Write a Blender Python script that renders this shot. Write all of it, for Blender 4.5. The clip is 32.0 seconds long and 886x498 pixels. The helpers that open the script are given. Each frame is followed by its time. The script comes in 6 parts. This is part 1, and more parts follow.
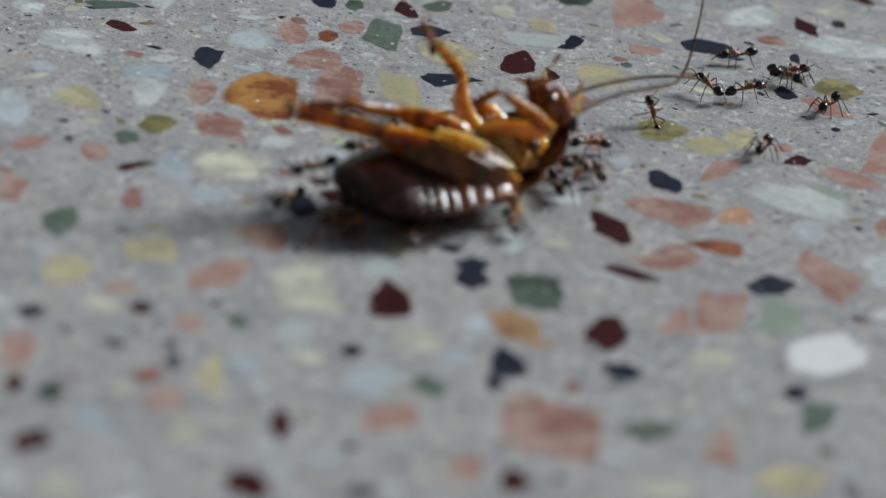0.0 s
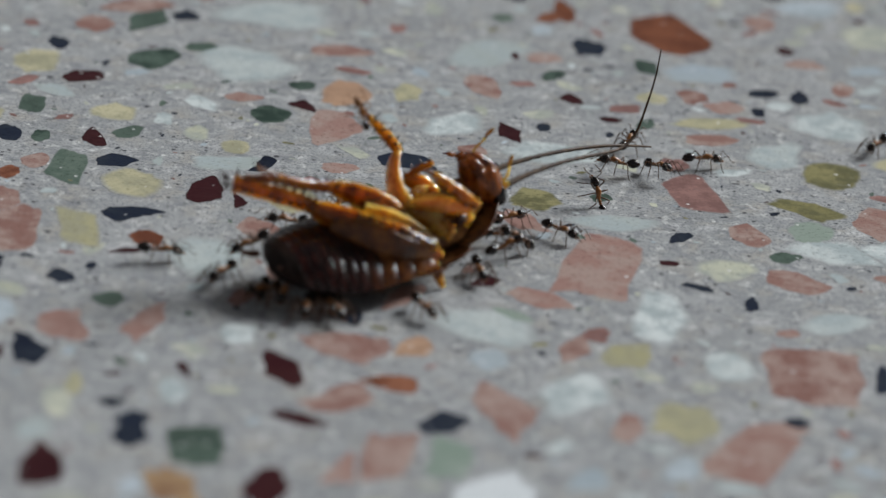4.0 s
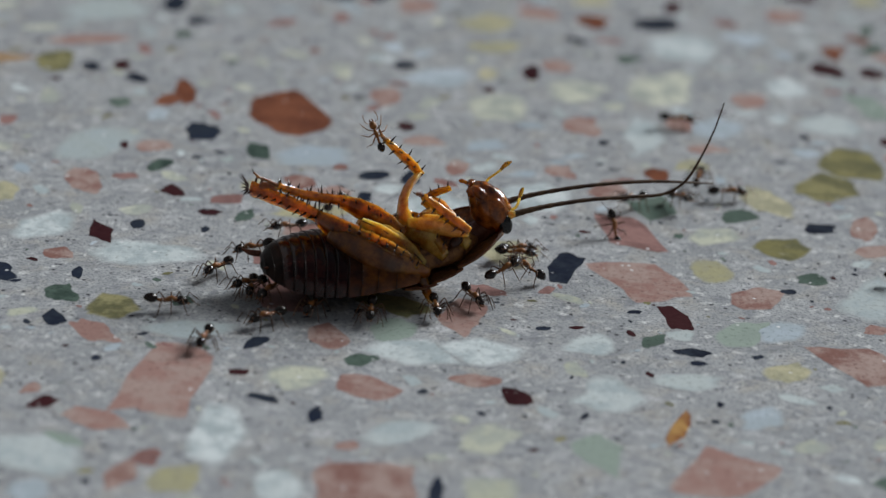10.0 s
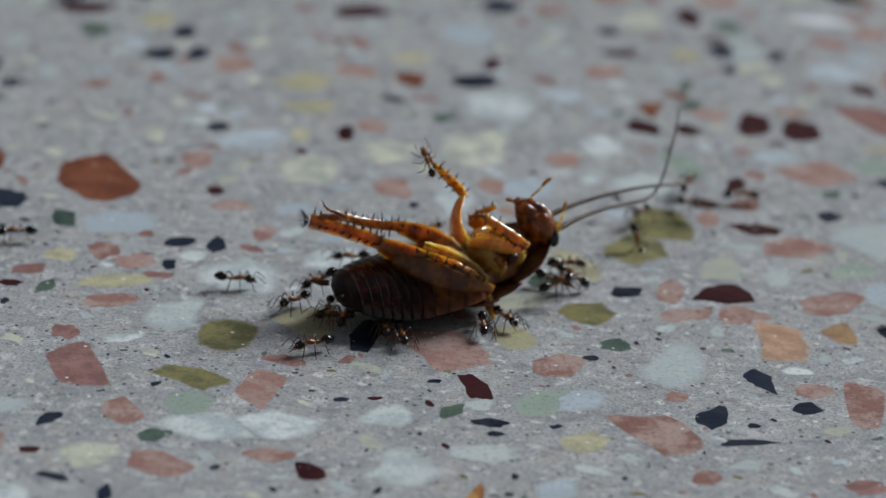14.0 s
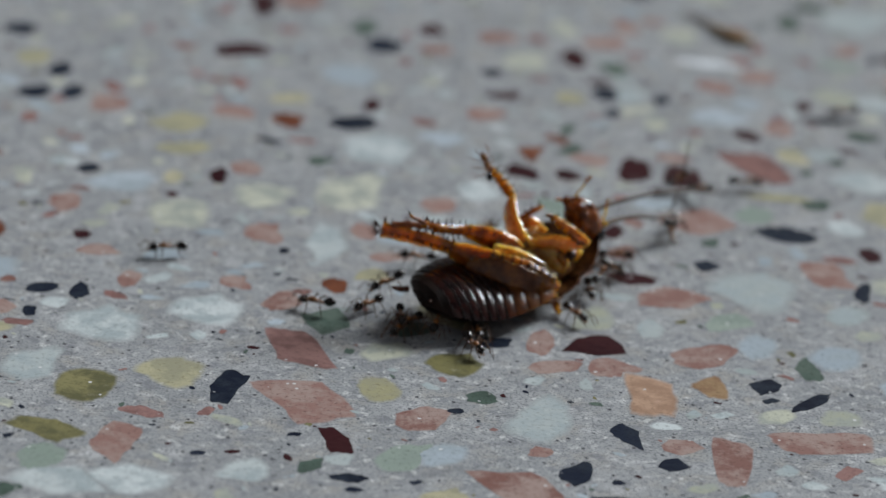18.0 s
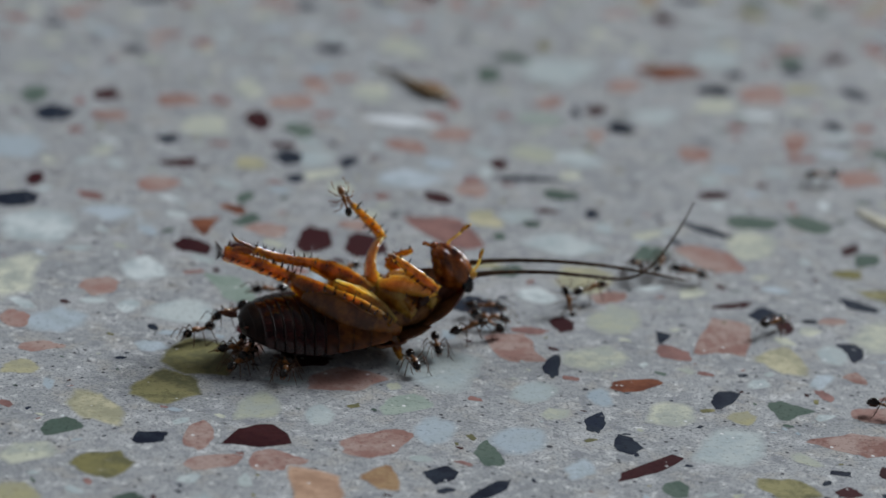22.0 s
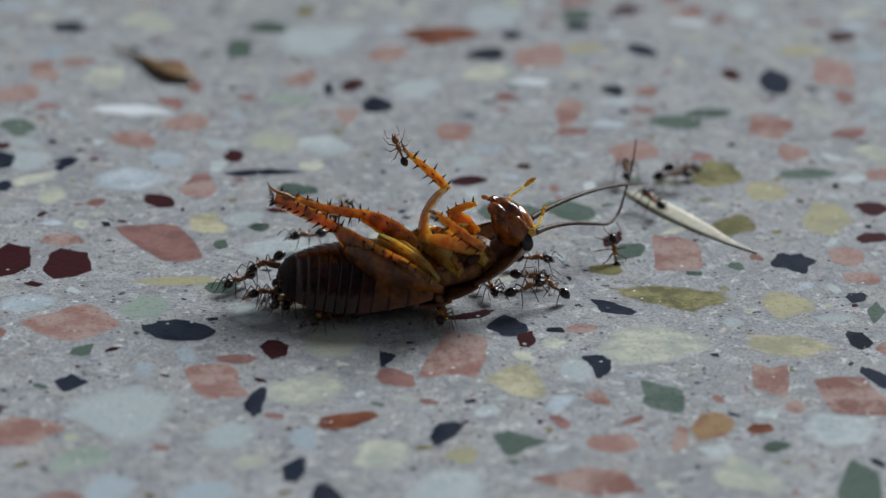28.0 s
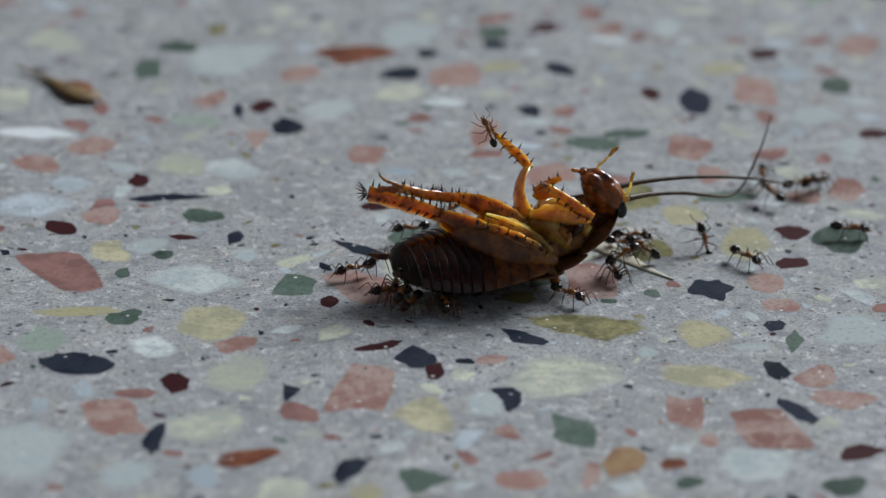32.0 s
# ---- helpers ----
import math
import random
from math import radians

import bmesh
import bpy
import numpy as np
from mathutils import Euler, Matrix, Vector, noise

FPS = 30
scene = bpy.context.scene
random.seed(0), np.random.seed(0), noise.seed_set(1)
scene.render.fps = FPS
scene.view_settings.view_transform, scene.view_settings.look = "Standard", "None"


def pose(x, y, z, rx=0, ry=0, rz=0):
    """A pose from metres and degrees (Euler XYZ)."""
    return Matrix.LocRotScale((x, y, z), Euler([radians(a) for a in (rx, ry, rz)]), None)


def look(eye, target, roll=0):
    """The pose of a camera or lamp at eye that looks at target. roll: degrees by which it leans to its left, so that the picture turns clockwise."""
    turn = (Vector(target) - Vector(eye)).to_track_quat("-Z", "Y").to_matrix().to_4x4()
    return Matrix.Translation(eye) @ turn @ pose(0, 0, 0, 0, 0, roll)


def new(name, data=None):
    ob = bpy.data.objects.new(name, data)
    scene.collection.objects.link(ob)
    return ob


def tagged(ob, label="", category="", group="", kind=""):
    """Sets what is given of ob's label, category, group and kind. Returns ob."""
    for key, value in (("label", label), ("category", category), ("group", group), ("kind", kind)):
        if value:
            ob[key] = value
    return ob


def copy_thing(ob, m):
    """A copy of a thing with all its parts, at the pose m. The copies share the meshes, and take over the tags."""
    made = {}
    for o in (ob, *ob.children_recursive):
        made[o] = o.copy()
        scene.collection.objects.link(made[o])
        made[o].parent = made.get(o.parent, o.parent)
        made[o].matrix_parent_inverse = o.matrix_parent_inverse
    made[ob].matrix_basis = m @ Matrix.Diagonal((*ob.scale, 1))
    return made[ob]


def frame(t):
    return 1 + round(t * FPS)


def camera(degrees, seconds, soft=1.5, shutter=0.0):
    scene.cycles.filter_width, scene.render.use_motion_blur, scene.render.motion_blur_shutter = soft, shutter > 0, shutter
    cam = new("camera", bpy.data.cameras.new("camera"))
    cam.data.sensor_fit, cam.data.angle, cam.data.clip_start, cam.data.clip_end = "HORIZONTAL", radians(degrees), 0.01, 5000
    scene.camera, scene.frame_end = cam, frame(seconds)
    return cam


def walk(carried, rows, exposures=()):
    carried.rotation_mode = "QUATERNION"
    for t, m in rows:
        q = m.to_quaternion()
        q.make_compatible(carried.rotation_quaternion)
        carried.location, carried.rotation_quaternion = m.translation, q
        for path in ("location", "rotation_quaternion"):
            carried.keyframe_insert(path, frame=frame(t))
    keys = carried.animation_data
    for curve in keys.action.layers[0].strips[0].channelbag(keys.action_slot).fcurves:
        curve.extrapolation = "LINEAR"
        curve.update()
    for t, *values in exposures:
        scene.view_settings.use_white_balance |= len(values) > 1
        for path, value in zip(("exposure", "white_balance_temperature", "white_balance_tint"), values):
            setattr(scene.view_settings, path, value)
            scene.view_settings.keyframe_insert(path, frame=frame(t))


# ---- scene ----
import itertools

# ---------------------------------------------------------------- camera
cam = camera(15.79, 32.0, soft=1.5)
cam.data.dof.use_dof = True
cam.data.dof.focus_distance = 0.251
cam.data.dof.aperture_fstop = 28.0


def held(x, y, z, yaw, pitch, roll):
    """The hand-held camera: millimetres and degrees."""
    return pose(x / 1000, y / 1000, z / 1000, 90 + pitch, 0, yaw) @ pose(0, 0, 0, 0, 0, roll)


PATH = (
    (0.0, -13.99, -213.13, 83.09, 2.08, -22.71, 7.32),
    (0.5, -13.49, -212.47, 82.42, 2.09, -22.79, 7.22),
    (1.0, -13.62, -212.43, 83.70, 1.93, -22.84, 7.30),
    (1.5, -11.67, -211.91, 86.70, 1.55, -22.16, 7.27),
    (2.0, -11.59, -210.03, 85.15, 0.86, -21.62, 7.73),
    (2.5, -5.51, -206.35, 87.64, 0.37, -21.91, 6.39),
    (3.0, -3.19, -204.67, 88.33, 0.23, -21.82, 5.87),
    (3.5, -3.60, -204.13, 88.02, 0.16, -21.86, 5.68),
    (4.0, -0.00, -203.77, 89.60, -0.00, -22.05, 5.28),
    (4.5, 2.45, -202.21, 90.51, -0.23, -22.02, 5.08),
    (6.5, 5.02, -204.54, 94.81, -0.27, -22.12, 4.35),
    (7.0, 5.66, -204.83, 95.55, -0.23, -22.03, 4.56),
    (7.5, 7.77, -204.13, 95.65, -0.76, -22.31, 4.83),
    (8.0, 8.85, -203.28, 96.17, -1.11, -22.59, 4.96),
    (8.5, 15.21, -200.74, 98.14, -1.32, -22.47, 4.63),
    (9.0, 20.24, -197.92, 99.22, -1.48, -22.54, 4.07),
    (9.5, 22.66, -196.43, 99.66, -1.73, -22.57, 3.89),
    (10.0, 24.29, -195.38, 99.50, -1.92, -22.52, 3.82),
    (10.5, 27.04, -194.23, 99.81, -1.94, -22.42, 3.81),
    (11.0, 26.94, -194.13, 99.88, -2.06, -22.51, 3.75),
    (11.5, 30.26, -194.02, 103.48, -2.62, -22.10, 3.74),
    (12.0, 30.72, -193.32, 103.66, -3.26, -21.78, 3.76),
    (12.5, 31.21, -193.01, 103.74, -3.48, -21.74, 3.88),
    (13.0, 31.70, -192.39, 104.55, -3.65, -21.90, 4.02),
    (13.5, 31.52, -192.79, 104.53, -3.66, -21.97, 3.91),
    (14.0, 32.16, -192.79, 103.22, -3.81, -22.08, 3.97),
    (14.5, 32.21, -192.35, 102.03, -4.10, -22.26, 4.38),
    (16.5, 31.78, -191.34, 103.60, -4.89, -21.99, 5.55),
    (17.0, 32.82, -190.47, 102.43, -5.08, -21.68, 5.58),
    (17.5, 32.08, -190.58, 103.16, -5.09, -21.81, 5.35),
    (18.0, 37.78, -187.85, 104.07, -5.07, -21.63, 4.95),
    (18.1, 37.28, -185.71, 102.02, -6.36, -21.09, 5.00),
    (18.5, 40.66, -185.47, 103.48, -6.10, -21.07, 4.38),
    (19.0, 40.75, -184.20, 101.82, -6.37, -21.17, 4.05),
    (19.5, 41.61, -183.68, 103.33, -6.84, -21.19, 3.89),
    (20.0, 44.32, -182.25, 103.00, -7.00, -21.39, 3.54),
    (20.5, 44.72, -180.34, 102.71, -7.00, -21.18, 3.85),
    (21.0, 45.58, -178.70, 103.43, -7.40, -21.27, 4.18),
    (21.5, 50.25, -176.72, 103.31, -8.79, -20.63, 4.56),
    (22.0, 51.31, -169.29, 100.62, -8.77, -20.63, 4.33),
    (22.5, 58.32, -153.65, 94.49, -8.57, -20.98, 4.11),
    (23.0, 56.35, -146.29, 93.85, -8.54, -21.43, 4.19),
    (23.5, 59.52, -146.31, 95.66, -7.81, -22.50, 3.47),
    (24.0, 60.75, -147.24, 96.73, -8.08, -22.51, 3.20),
    (24.5, 62.91, -147.17, 96.11, -8.04, -22.28, 2.90),
    (25.0, 64.72, -146.35, 95.92, -8.33, -22.37, 2.67),
    (25.5, 70.06, -145.82, 96.99, -8.38, -22.34, 2.18),
    (27.5, 76.66, -143.53, 100.16, -8.66, -22.80, 1.56),
    (28.0, 77.68, -142.20, 101.09, -9.07, -22.75, 1.66),
    (28.5, 77.19, -139.92, 100.46, -9.34, -23.19, 1.67),
    (29.0, 77.90, -139.67, 99.88, -9.34, -23.17, 2.06),
    (29.5, 80.05, -138.22, 99.48, -9.37, -23.16, 1.75),
    (30.0, 79.07, -139.17, 100.82, -9.52, -23.00, 1.72),
    (30.5, 80.81, -138.72, 100.84, -9.52, -22.87, 1.72),
    (31.0, 79.47, -139.49, 101.29, -9.75, -22.93, 1.68),
    (31.5, 80.35, -137.02, 101.18, -10.00, -22.86, 1.83),
    (32.0, 81.86, -135.68, 100.49, -10.08, -22.70, 1.82),
)
EXPOSURES = ((0, -0.17, 6620, 10), (4, -0.18, 6570, 10), (9, -0.21, 6470, 10), (12, -0.24, 6340, 10), (17, -0.27, 6370, 10), (23, -0.29, 6270, 10), (25, -0.24, 6270, 10), (28, -0.18, 6270, 10), (32, -0.17, 6270, 10))
walk(cam, [(t, held(*p)) for t, *p in PATH], EXPOSURES)

# ---------------------------------------------------------------- light
world = bpy.data.worlds.new("overcast_sky")
scene.world = world
world.use_nodes = True
wn = world.node_tree.nodes
sky = wn.new("ShaderNodeTexSky")
sky.sky_type = "NISHITA"
sky.sun_disc = False
sky.sun_elevation = radians(30)
sky.sun_rotation = radians(45)
sky.air_density, sky.dust_density, sky.ozone_density = 1.0, 4.0, 1.0
world.node_tree.links.new(sky.outputs[0], wn["Background"].inputs[0])
wn["Background"].inputs[1].default_value = 0.012
sun = new("sun", bpy.data.lights.new("sun", "SUN"))
sun.data.energy, sun.data.angle, sun.data.color = 5.0, radians(20), (0.93, 0.975, 1.0)
sun.matrix_basis = look((0.80, 0.80, 0.65), (0, 0, 0))

# ---------------------------------------------------------------- materials
def shader(name):
    m = bpy.data.materials.new(name)
    m.use_nodes = True
    n, l = m.node_tree.nodes, m.node_tree.links
    return m, n, l, n["Principled BSDF"]


def node(n, kind, **values):
    made = n.new(kind)
    for key, value in values.items():
        made.inputs[key].default_value = value
    return made


def mix(n, l, fac, a, b):
    """A colour mix; each of the three is a socket or a value."""
    m = n.new("ShaderNodeMix")
    m.data_type = "RGBA"
    for i, v in ((0, fac), (6, a), (7, b)):
        if isinstance(v, bpy.types.NodeSocket):
            l.new(v, m.inputs[i])
        else:
            m.inputs[i].default_value = v if i == 0 else (*v, 1)
    return m.outputs[2]


def ramp(n, l, source, low, high):
    m = n.new("ShaderNodeMapRange")
    m.inputs[1].default_value, m.inputs[2].default_value = low, high
    l.new(source, m.inputs[0])
    return m.outputs[0]


def place(n, l, local=False):
    co = n.new("ShaderNodeTexCoord" if local else "ShaderNodeNewGeometry")
    return co.outputs["Object" if local else "Position"]


def noise_of(n, l, where, scale, detail=3.0, rough=0.55):
    t = node(n, "ShaderNodeTexNoise", Scale=scale, Detail=detail, Roughness=rough)
    l.new(where, t.inputs["Vector"])
    return t.outputs["Fac"]


def relief(n, l, b, height, strength, distance):
    bump = node(n, "ShaderNodeBump", Strength=strength, Distance=distance)
    l.new(height, bump.inputs["Height"])
    l.new(bump.outputs[0], b.inputs["Normal"])


def times_of(n, l, a, b):
    made = n.new("ShaderNodeMath")
    made.operation = "MULTIPLY"
    l.new(a, made.inputs[0])
    l.new(b, made.inputs[1])
    return made.outputs[0]


def specks(n, l, p, scale, share, size):
    """A mask of scattered grains: one in so many cells holds a round grain."""
    v = node(n, "ShaderNodeTexVoronoi", Scale=scale)
    l.new(p, v.inputs["Vector"])
    return times_of(n, l, ramp(n, l, v.outputs["Distance"], size, size * 0.6), ramp(n, l, v.outputs["Color"], 1 - share, 1 - share + 0.03))


def cement_colour(n, l, p):
    """Grey cement with pinkish, cream and bluish fines and dark sand."""
    tone = mix(n, l, ramp(n, l, noise_of(n, l, p, 120, 4), 0.35, 0.65), (0.328, 0.336, 0.345), (0.42, 0.425, 0.432))
    warm = mix(n, l, ramp(n, l, noise_of(n, l, p, 300, 4, 0.6), 0.50, 0.70), tone, (0.43, 0.405, 0.37))
    milk = mix(n, l, ramp(n, l, noise_of(n, l, p, 360, 4, 0.6), 0.54, 0.70), warm, (0.545, 0.545, 0.553))
    cold = mix(n, l, ramp(n, l, noise_of(n, l, p, 520, 4, 0.6), 0.54, 0.68), milk, (0.263, 0.27, 0.29))
    lime = mix(n, l, ramp(n, l, noise_of(n, l, p, 900, 3, 0.6), 0.56, 0.70), cold, (0.66, 0.66, 0.65))
    ash = mix(n, l, ramp(n, l, noise_of(n, l, p, 1350, 3, 0.6), 0.55, 0.68), lime, (0.228, 0.233, 0.245))
    fine = mix(n, l, ramp(n, l, noise_of(n, l, p, 4200, 2, 0.6), 0.34, 0.50), (0.20, 0.21, 0.215), ash)
    dots = mix(n, l, specks(n, l, p, 1750, 0.22, 0.36), fine, (0.06, 0.06, 0.07))
    grit = mix(n, l, specks(n, l, p, 800, 0.12, 0.26), dots, (0.045, 0.045, 0.055))
    return mix(n, l, specks(n, l, p, 1200, 0.12, 0.28), grit, (0.68, 0.68, 0.67))


def cement_material():
    m, n, l, b = shader("polished_cement")
    p = place(n, l)
    l.new(cement_colour(n, l, p), b.inputs["Base Color"])
    b.inputs["Roughness"].default_value = 0.5
    b.inputs["Specular IOR Level"].default_value = 0.07
    relief(n, l, b, noise_of(n, l, p, 2600, 3), 0.4, 0.0001)
    return m


def stone_material(name, dark, light, vein, soft=0.22, milk=0.5):
    """A ground stone: cloudy body, veins, pits, white flecks; its edge sinks into the cement."""
    m, n, l, b = shader(name + "_stone")
    p = place(n, l)
    info = n.new("ShaderNodeObjectInfo")
    isle = n.new("ShaderNodeNewGeometry")
    chance = n.new("ShaderNodeMath")
    chance.operation = "FRACT"
    both = n.new("ShaderNodeMath")
    l.new(info.outputs["Random"], both.inputs[0])
    l.new(isle.outputs["Random Per Island"], both.inputs[1])
    l.new(both.outputs[0], chance.inputs[0])
    body = mix(n, l, chance.outputs[0], dark, light)
    cloud = mix(n, l, ramp(n, l, noise_of(n, l, p, 300, 6, 0.7), 0.44, 0.57), body, vein)
    grain = mix(n, l, ramp(n, l, noise_of(n, l, p, 2600, 3, 0.6), 0.55, 0.75), cloud, tuple(0.6 * c for c in dark))
    streak = mix(n, l, ramp(n, l, noise_of(n, l, p, 620, 6, 0.75), 0.60, 0.80), grain, tuple(c + (max(0.45, 1.25 * c) - c) * milk * milk * 0.8 for c in light))
    fleck = mix(n, l, specks(n, l, p, 1300, 0.2, 0.24), streak, tuple(c + (0.75 - c) * min(1, milk + 0.45) for c in light))
    core = n.new("ShaderNodeAttribute")
    core.attribute_name = "core"
    ragged = n.new("ShaderNodeMath")
    ragged.operation = "MULTIPLY_ADD"
    l.new(noise_of(n, l, p, 700, 5, 0.7), ragged.inputs[0])
    ragged.inputs[1].default_value = soft * 1.2
    l.new(core.outputs["Fac"], ragged.inputs[2])
    inside = ramp(n, l, ragged.outputs[0], soft * 0.5, soft * 1.5)
    l.new(mix(n, l, inside, cement_colour(n, l, p), fleck), b.inputs["Base Color"])
    b.inputs["Roughness"].default_value = 0.42
    b.inputs["Specular IOR Level"].default_value = 0.06
    relief(n, l, b, noise_of(n, l, p, 1400, 3), 0.3, 0.00008)
    return m


STONES = {
    "pink": stone_material("pink", (0.24, 0.122, 0.102), (0.37, 0.225, 0.195), (0.41, 0.30, 0.265)),
    "rust": stone_material("rust", (0.19, 0.062, 0.030), (0.30, 0.125, 0.075), (0.14, 0.048, 0.028)),
    "rose": stone_material("rose", (0.30, 0.16, 0.14), (0.36, 0.21, 0.19), (0.22, 0.12, 0.11)),
    "peach": stone_material("peach", (0.48, 0.30, 0.20), (0.56, 0.37, 0.26), (0.40, 0.25, 0.17), 0.5),
    "amber": stone_material("amber", (0.42, 0.22, 0.07), (0.48, 0.28, 0.10), (0.20, 0.06, 0.03), 0.4),
    "tan": stone_material("tan", (0.34, 0.22, 0.12), (0.42, 0.28, 0.16), (0.26, 0.15, 0.09), 0.5),
    "maroon": stone_material("maroon", (0.030, 0.006, 0.009), (0.055, 0.013, 0.016), (0.050, 0.014, 0.016), 0.10, 0.25),
    "navy": stone_material("navy", (0.008, 0.011, 0.023), (0.018, 0.026, 0.048), (0.026, 0.034, 0.050), 0.10, 0.25),
    "green": stone_material("green", (0.030, 0.052, 0.042), (0.15, 0.195, 0.16), (0.095, 0.135, 0.11)),
    "sage": stone_material("sage", (0.242, 0.308, 0.259), (0.374, 0.429, 0.374), (0.297, 0.352, 0.308), 0.4, 0.7),
    "olive": stone_material("olive", (0.22, 0.20, 0.085), (0.34, 0.31, 0.16), (0.14, 0.135, 0.07), 0.4, 0.6),
    "yellow": stone_material("yellow", (0.396, 0.369, 0.22), (0.572, 0.528, 0.363), (0.363, 0.347, 0.242), 0.6, 0.9),
    "cream": stone_material("cream", (0.44, 0.451, 0.352), (0.66, 0.66, 0.539), (0.396, 0.418, 0.374), 0.8, 0.9),
    "pale": stone_material("pale", (0.385, 0.429, 0.418), (0.682, 0.726, 0.726), (0.418, 0.473, 0.484), 0.8, 0.9),
    "blue": stone_material("blue", (0.319, 0.38, 0.429), (0.55, 0.611, 0.66), (0.396, 0.451, 0.484), 0.9, 0.9),
    "white": stone_material("white", (0.66, 0.693, 0.715), (0.792, 0.814, 0.836), (0.704, 0.737, 0.759), 0.5, 0.9),
}


def shell_material(name, thin, thick, rough, scale, coat=0.4, glow=0.0, gloss=0.36, bump=0.5):
    """Insect cuticle: glossy, cloudy, a little translucent where it is thin."""
    m, n, l, b = shader(name)
    p = place(n, l, local=True)
    body = mix(n, l, ramp(n, l, noise_of(n, l, p, scale * 2.2, 4, 0.65), 0.38, 0.62), thick, thin)
    fine = mix(n, l, ramp(n, l, noise_of(n, l, p, scale * 5, 4, 0.6), 0.52, 0.85), body, tuple(0.7 * c for c in thick))
    l.new(fine, b.inputs["Base Color"])
    b.inputs["Roughness"].default_value = rough
    b.inputs["Coat Weight"].default_value = coat * 0.2
    b.inputs["Specular IOR Level"].default_value = gloss
    b.inputs["Coat Roughness"].default_value = 0.18
    if glow:
        b.inputs["Subsurface Weight"].default_value = glow
        b.inputs["Subsurface Radius"].default_value = (0.85, 0.55, 0.24)
        b.inputs["Subsurface Scale"].default_value = 0.003
    relief(n, l, b, noise_of(n, l, p, scale * 6, 4, 0.6), bump, 0.00010)
    return m


def plaster_material():
    m, n, l, b = shader("light_block_paint")
    p = place(n, l)
    l.new(mix(n, l, noise_of(n, l, p, 6, 6), (0.085, 0.085, 0.09), (0.12, 0.12, 0.125)), b.inputs["Base Color"])
    b.inputs["Roughness"].default_value = 0.85
    relief(n, l, b, noise_of(n, l, p, 180, 4), 0.3, 0.001)
    return m


CEMENT = cement_material()
# Dark paint for the added out-of-view walls, so they return little light.
BLOCK_PAINT = plaster_material()
DARK_SHELL = shell_material("dark_brown_shell", (0.048, 0.012, 0.008), (0.009, 0.003, 0.003), 0.16, 350, coat=0.8, gloss=0.45, bump=0.15)
# Shade of the tail end as colour; also the dark ring rims.
SHADE_RIM_SHELL = shell_material("tail_shade_and_rim", (0.022, 0.010, 0.007), (0.007, 0.004, 0.003), 0.4, 500, coat=0.0, gloss=0.15, bump=0.3)
PINK_SHELL = shell_material("dusky_pink_skin", (0.24, 0.085, 0.04), (0.09, 0.026, 0.014), 0.35, 500, glow=0.2)
BROWN_SHELL = shell_material("chestnut_shell", (0.24, 0.078, 0.013), (0.085, 0.024, 0.006), 0.22, 300, glow=0.6, gloss=0.4)
MAROON_SHELL = shell_material("dark_chestnut_shell", (0.095, 0.026, 0.009), (0.026, 0.008, 0.004), 0.19, 330, glow=0.3, gloss=0.42, bump=0.2)
THIGH_SHELL = shell_material("thigh_shell", (0.36, 0.122, 0.014), (0.13, 0.036, 0.005), 0.16, 300, glow=0.8, gloss=0.45)
PLATE_SHELL = shell_material("back_plate_shell", (0.33, 0.15, 0.05), (0.060, 0.019, 0.009), 0.34, 620, coat=0.2, gloss=0.3)
RIM_SHELL = shell_material("reddish_shell_rim", (0.15, 0.05, 0.025), (0.06, 0.018, 0.010), 0.36, 500, gloss=0.2)
AMBER_SHELL = shell_material("amber_shell", (0.42, 0.165, 0.020), (0.13, 0.041, 0.006), 0.15, 340, glow=0.8, gloss=0.5)
HONEY_SHELL = shell_material("honey_shell", (0.64, 0.375, 0.09), (0.33, 0.13, 0.019), 0.15, 280, glow=0.8, gloss=0.5)
RED_SHELL = shell_material("red_brown_shell", (0.34, 0.09, 0.012), (0.055, 0.013, 0.004), 0.2, 480, coat=0.3, glow=0.25, gloss=0.45)
FEELER = shell_material("dusky_feeler", (0.095, 0.055, 0.028), (0.042, 0.022, 0.013), 0.5, 500, coat=0.0, gloss=0.15)
SPINE = shell_material("black_brown_spine", (0.05, 0.016, 0.008), (0.02, 0.007, 0.005), 0.35, 800)
EYE = shell_material("black_eye", (0.012, 0.011, 0.011), (0.006, 0.006, 0.006), 0.12, 900)
ANT_DARK = shell_material("ant_black_shell", (0.022, 0.011, 0.007), (0.008, 0.005, 0.004), 0.20, 900, coat=0.7)
ANT_AMBER = shell_material("ant_amber_shell", (0.40, 0.16, 0.04), (0.18, 0.065, 0.018), 0.28, 900)
ANT_LEG = shell_material("ant_leg_shell", (0.14, 0.058, 0.020), (0.055, 0.023, 0.010), 0.35, 900)
STRAW = shell_material("dry_straw", (0.56, 0.53, 0.42), (0.42, 0.38, 0.28), 0.6, 500, coat=0.0)
LEAF = shell_material("dry_leaf", (0.22, 0.125, 0.032), (0.11, 0.06, 0.018), 0.6, 500, coat=0.0)

# ---------------------------------------------------------------- shapes, in millimetres
MM = Matrix.Scale(0.001, 4)


def part(name, bm, material, parent=None, label="", smooth=True):
    """Links a bmesh drawn in millimetres as one mesh object under a thing or a part."""
    bm.transform(MM)
    bmesh.ops.recalc_face_normals(bm, faces=bm.faces)
    mesh = bpy.data.meshes.new(name)
    bm.to_mesh(mesh)
    bm.free()
    mesh.materials.append(material)
    for face in mesh.polygons:
        face.use_smooth = smooth
    ob = new(name, mesh)
    ob.parent = parent
    return tagged(ob, label)


def thing(name, label, category, group=""):
    return tagged(new(name), label, category, group)


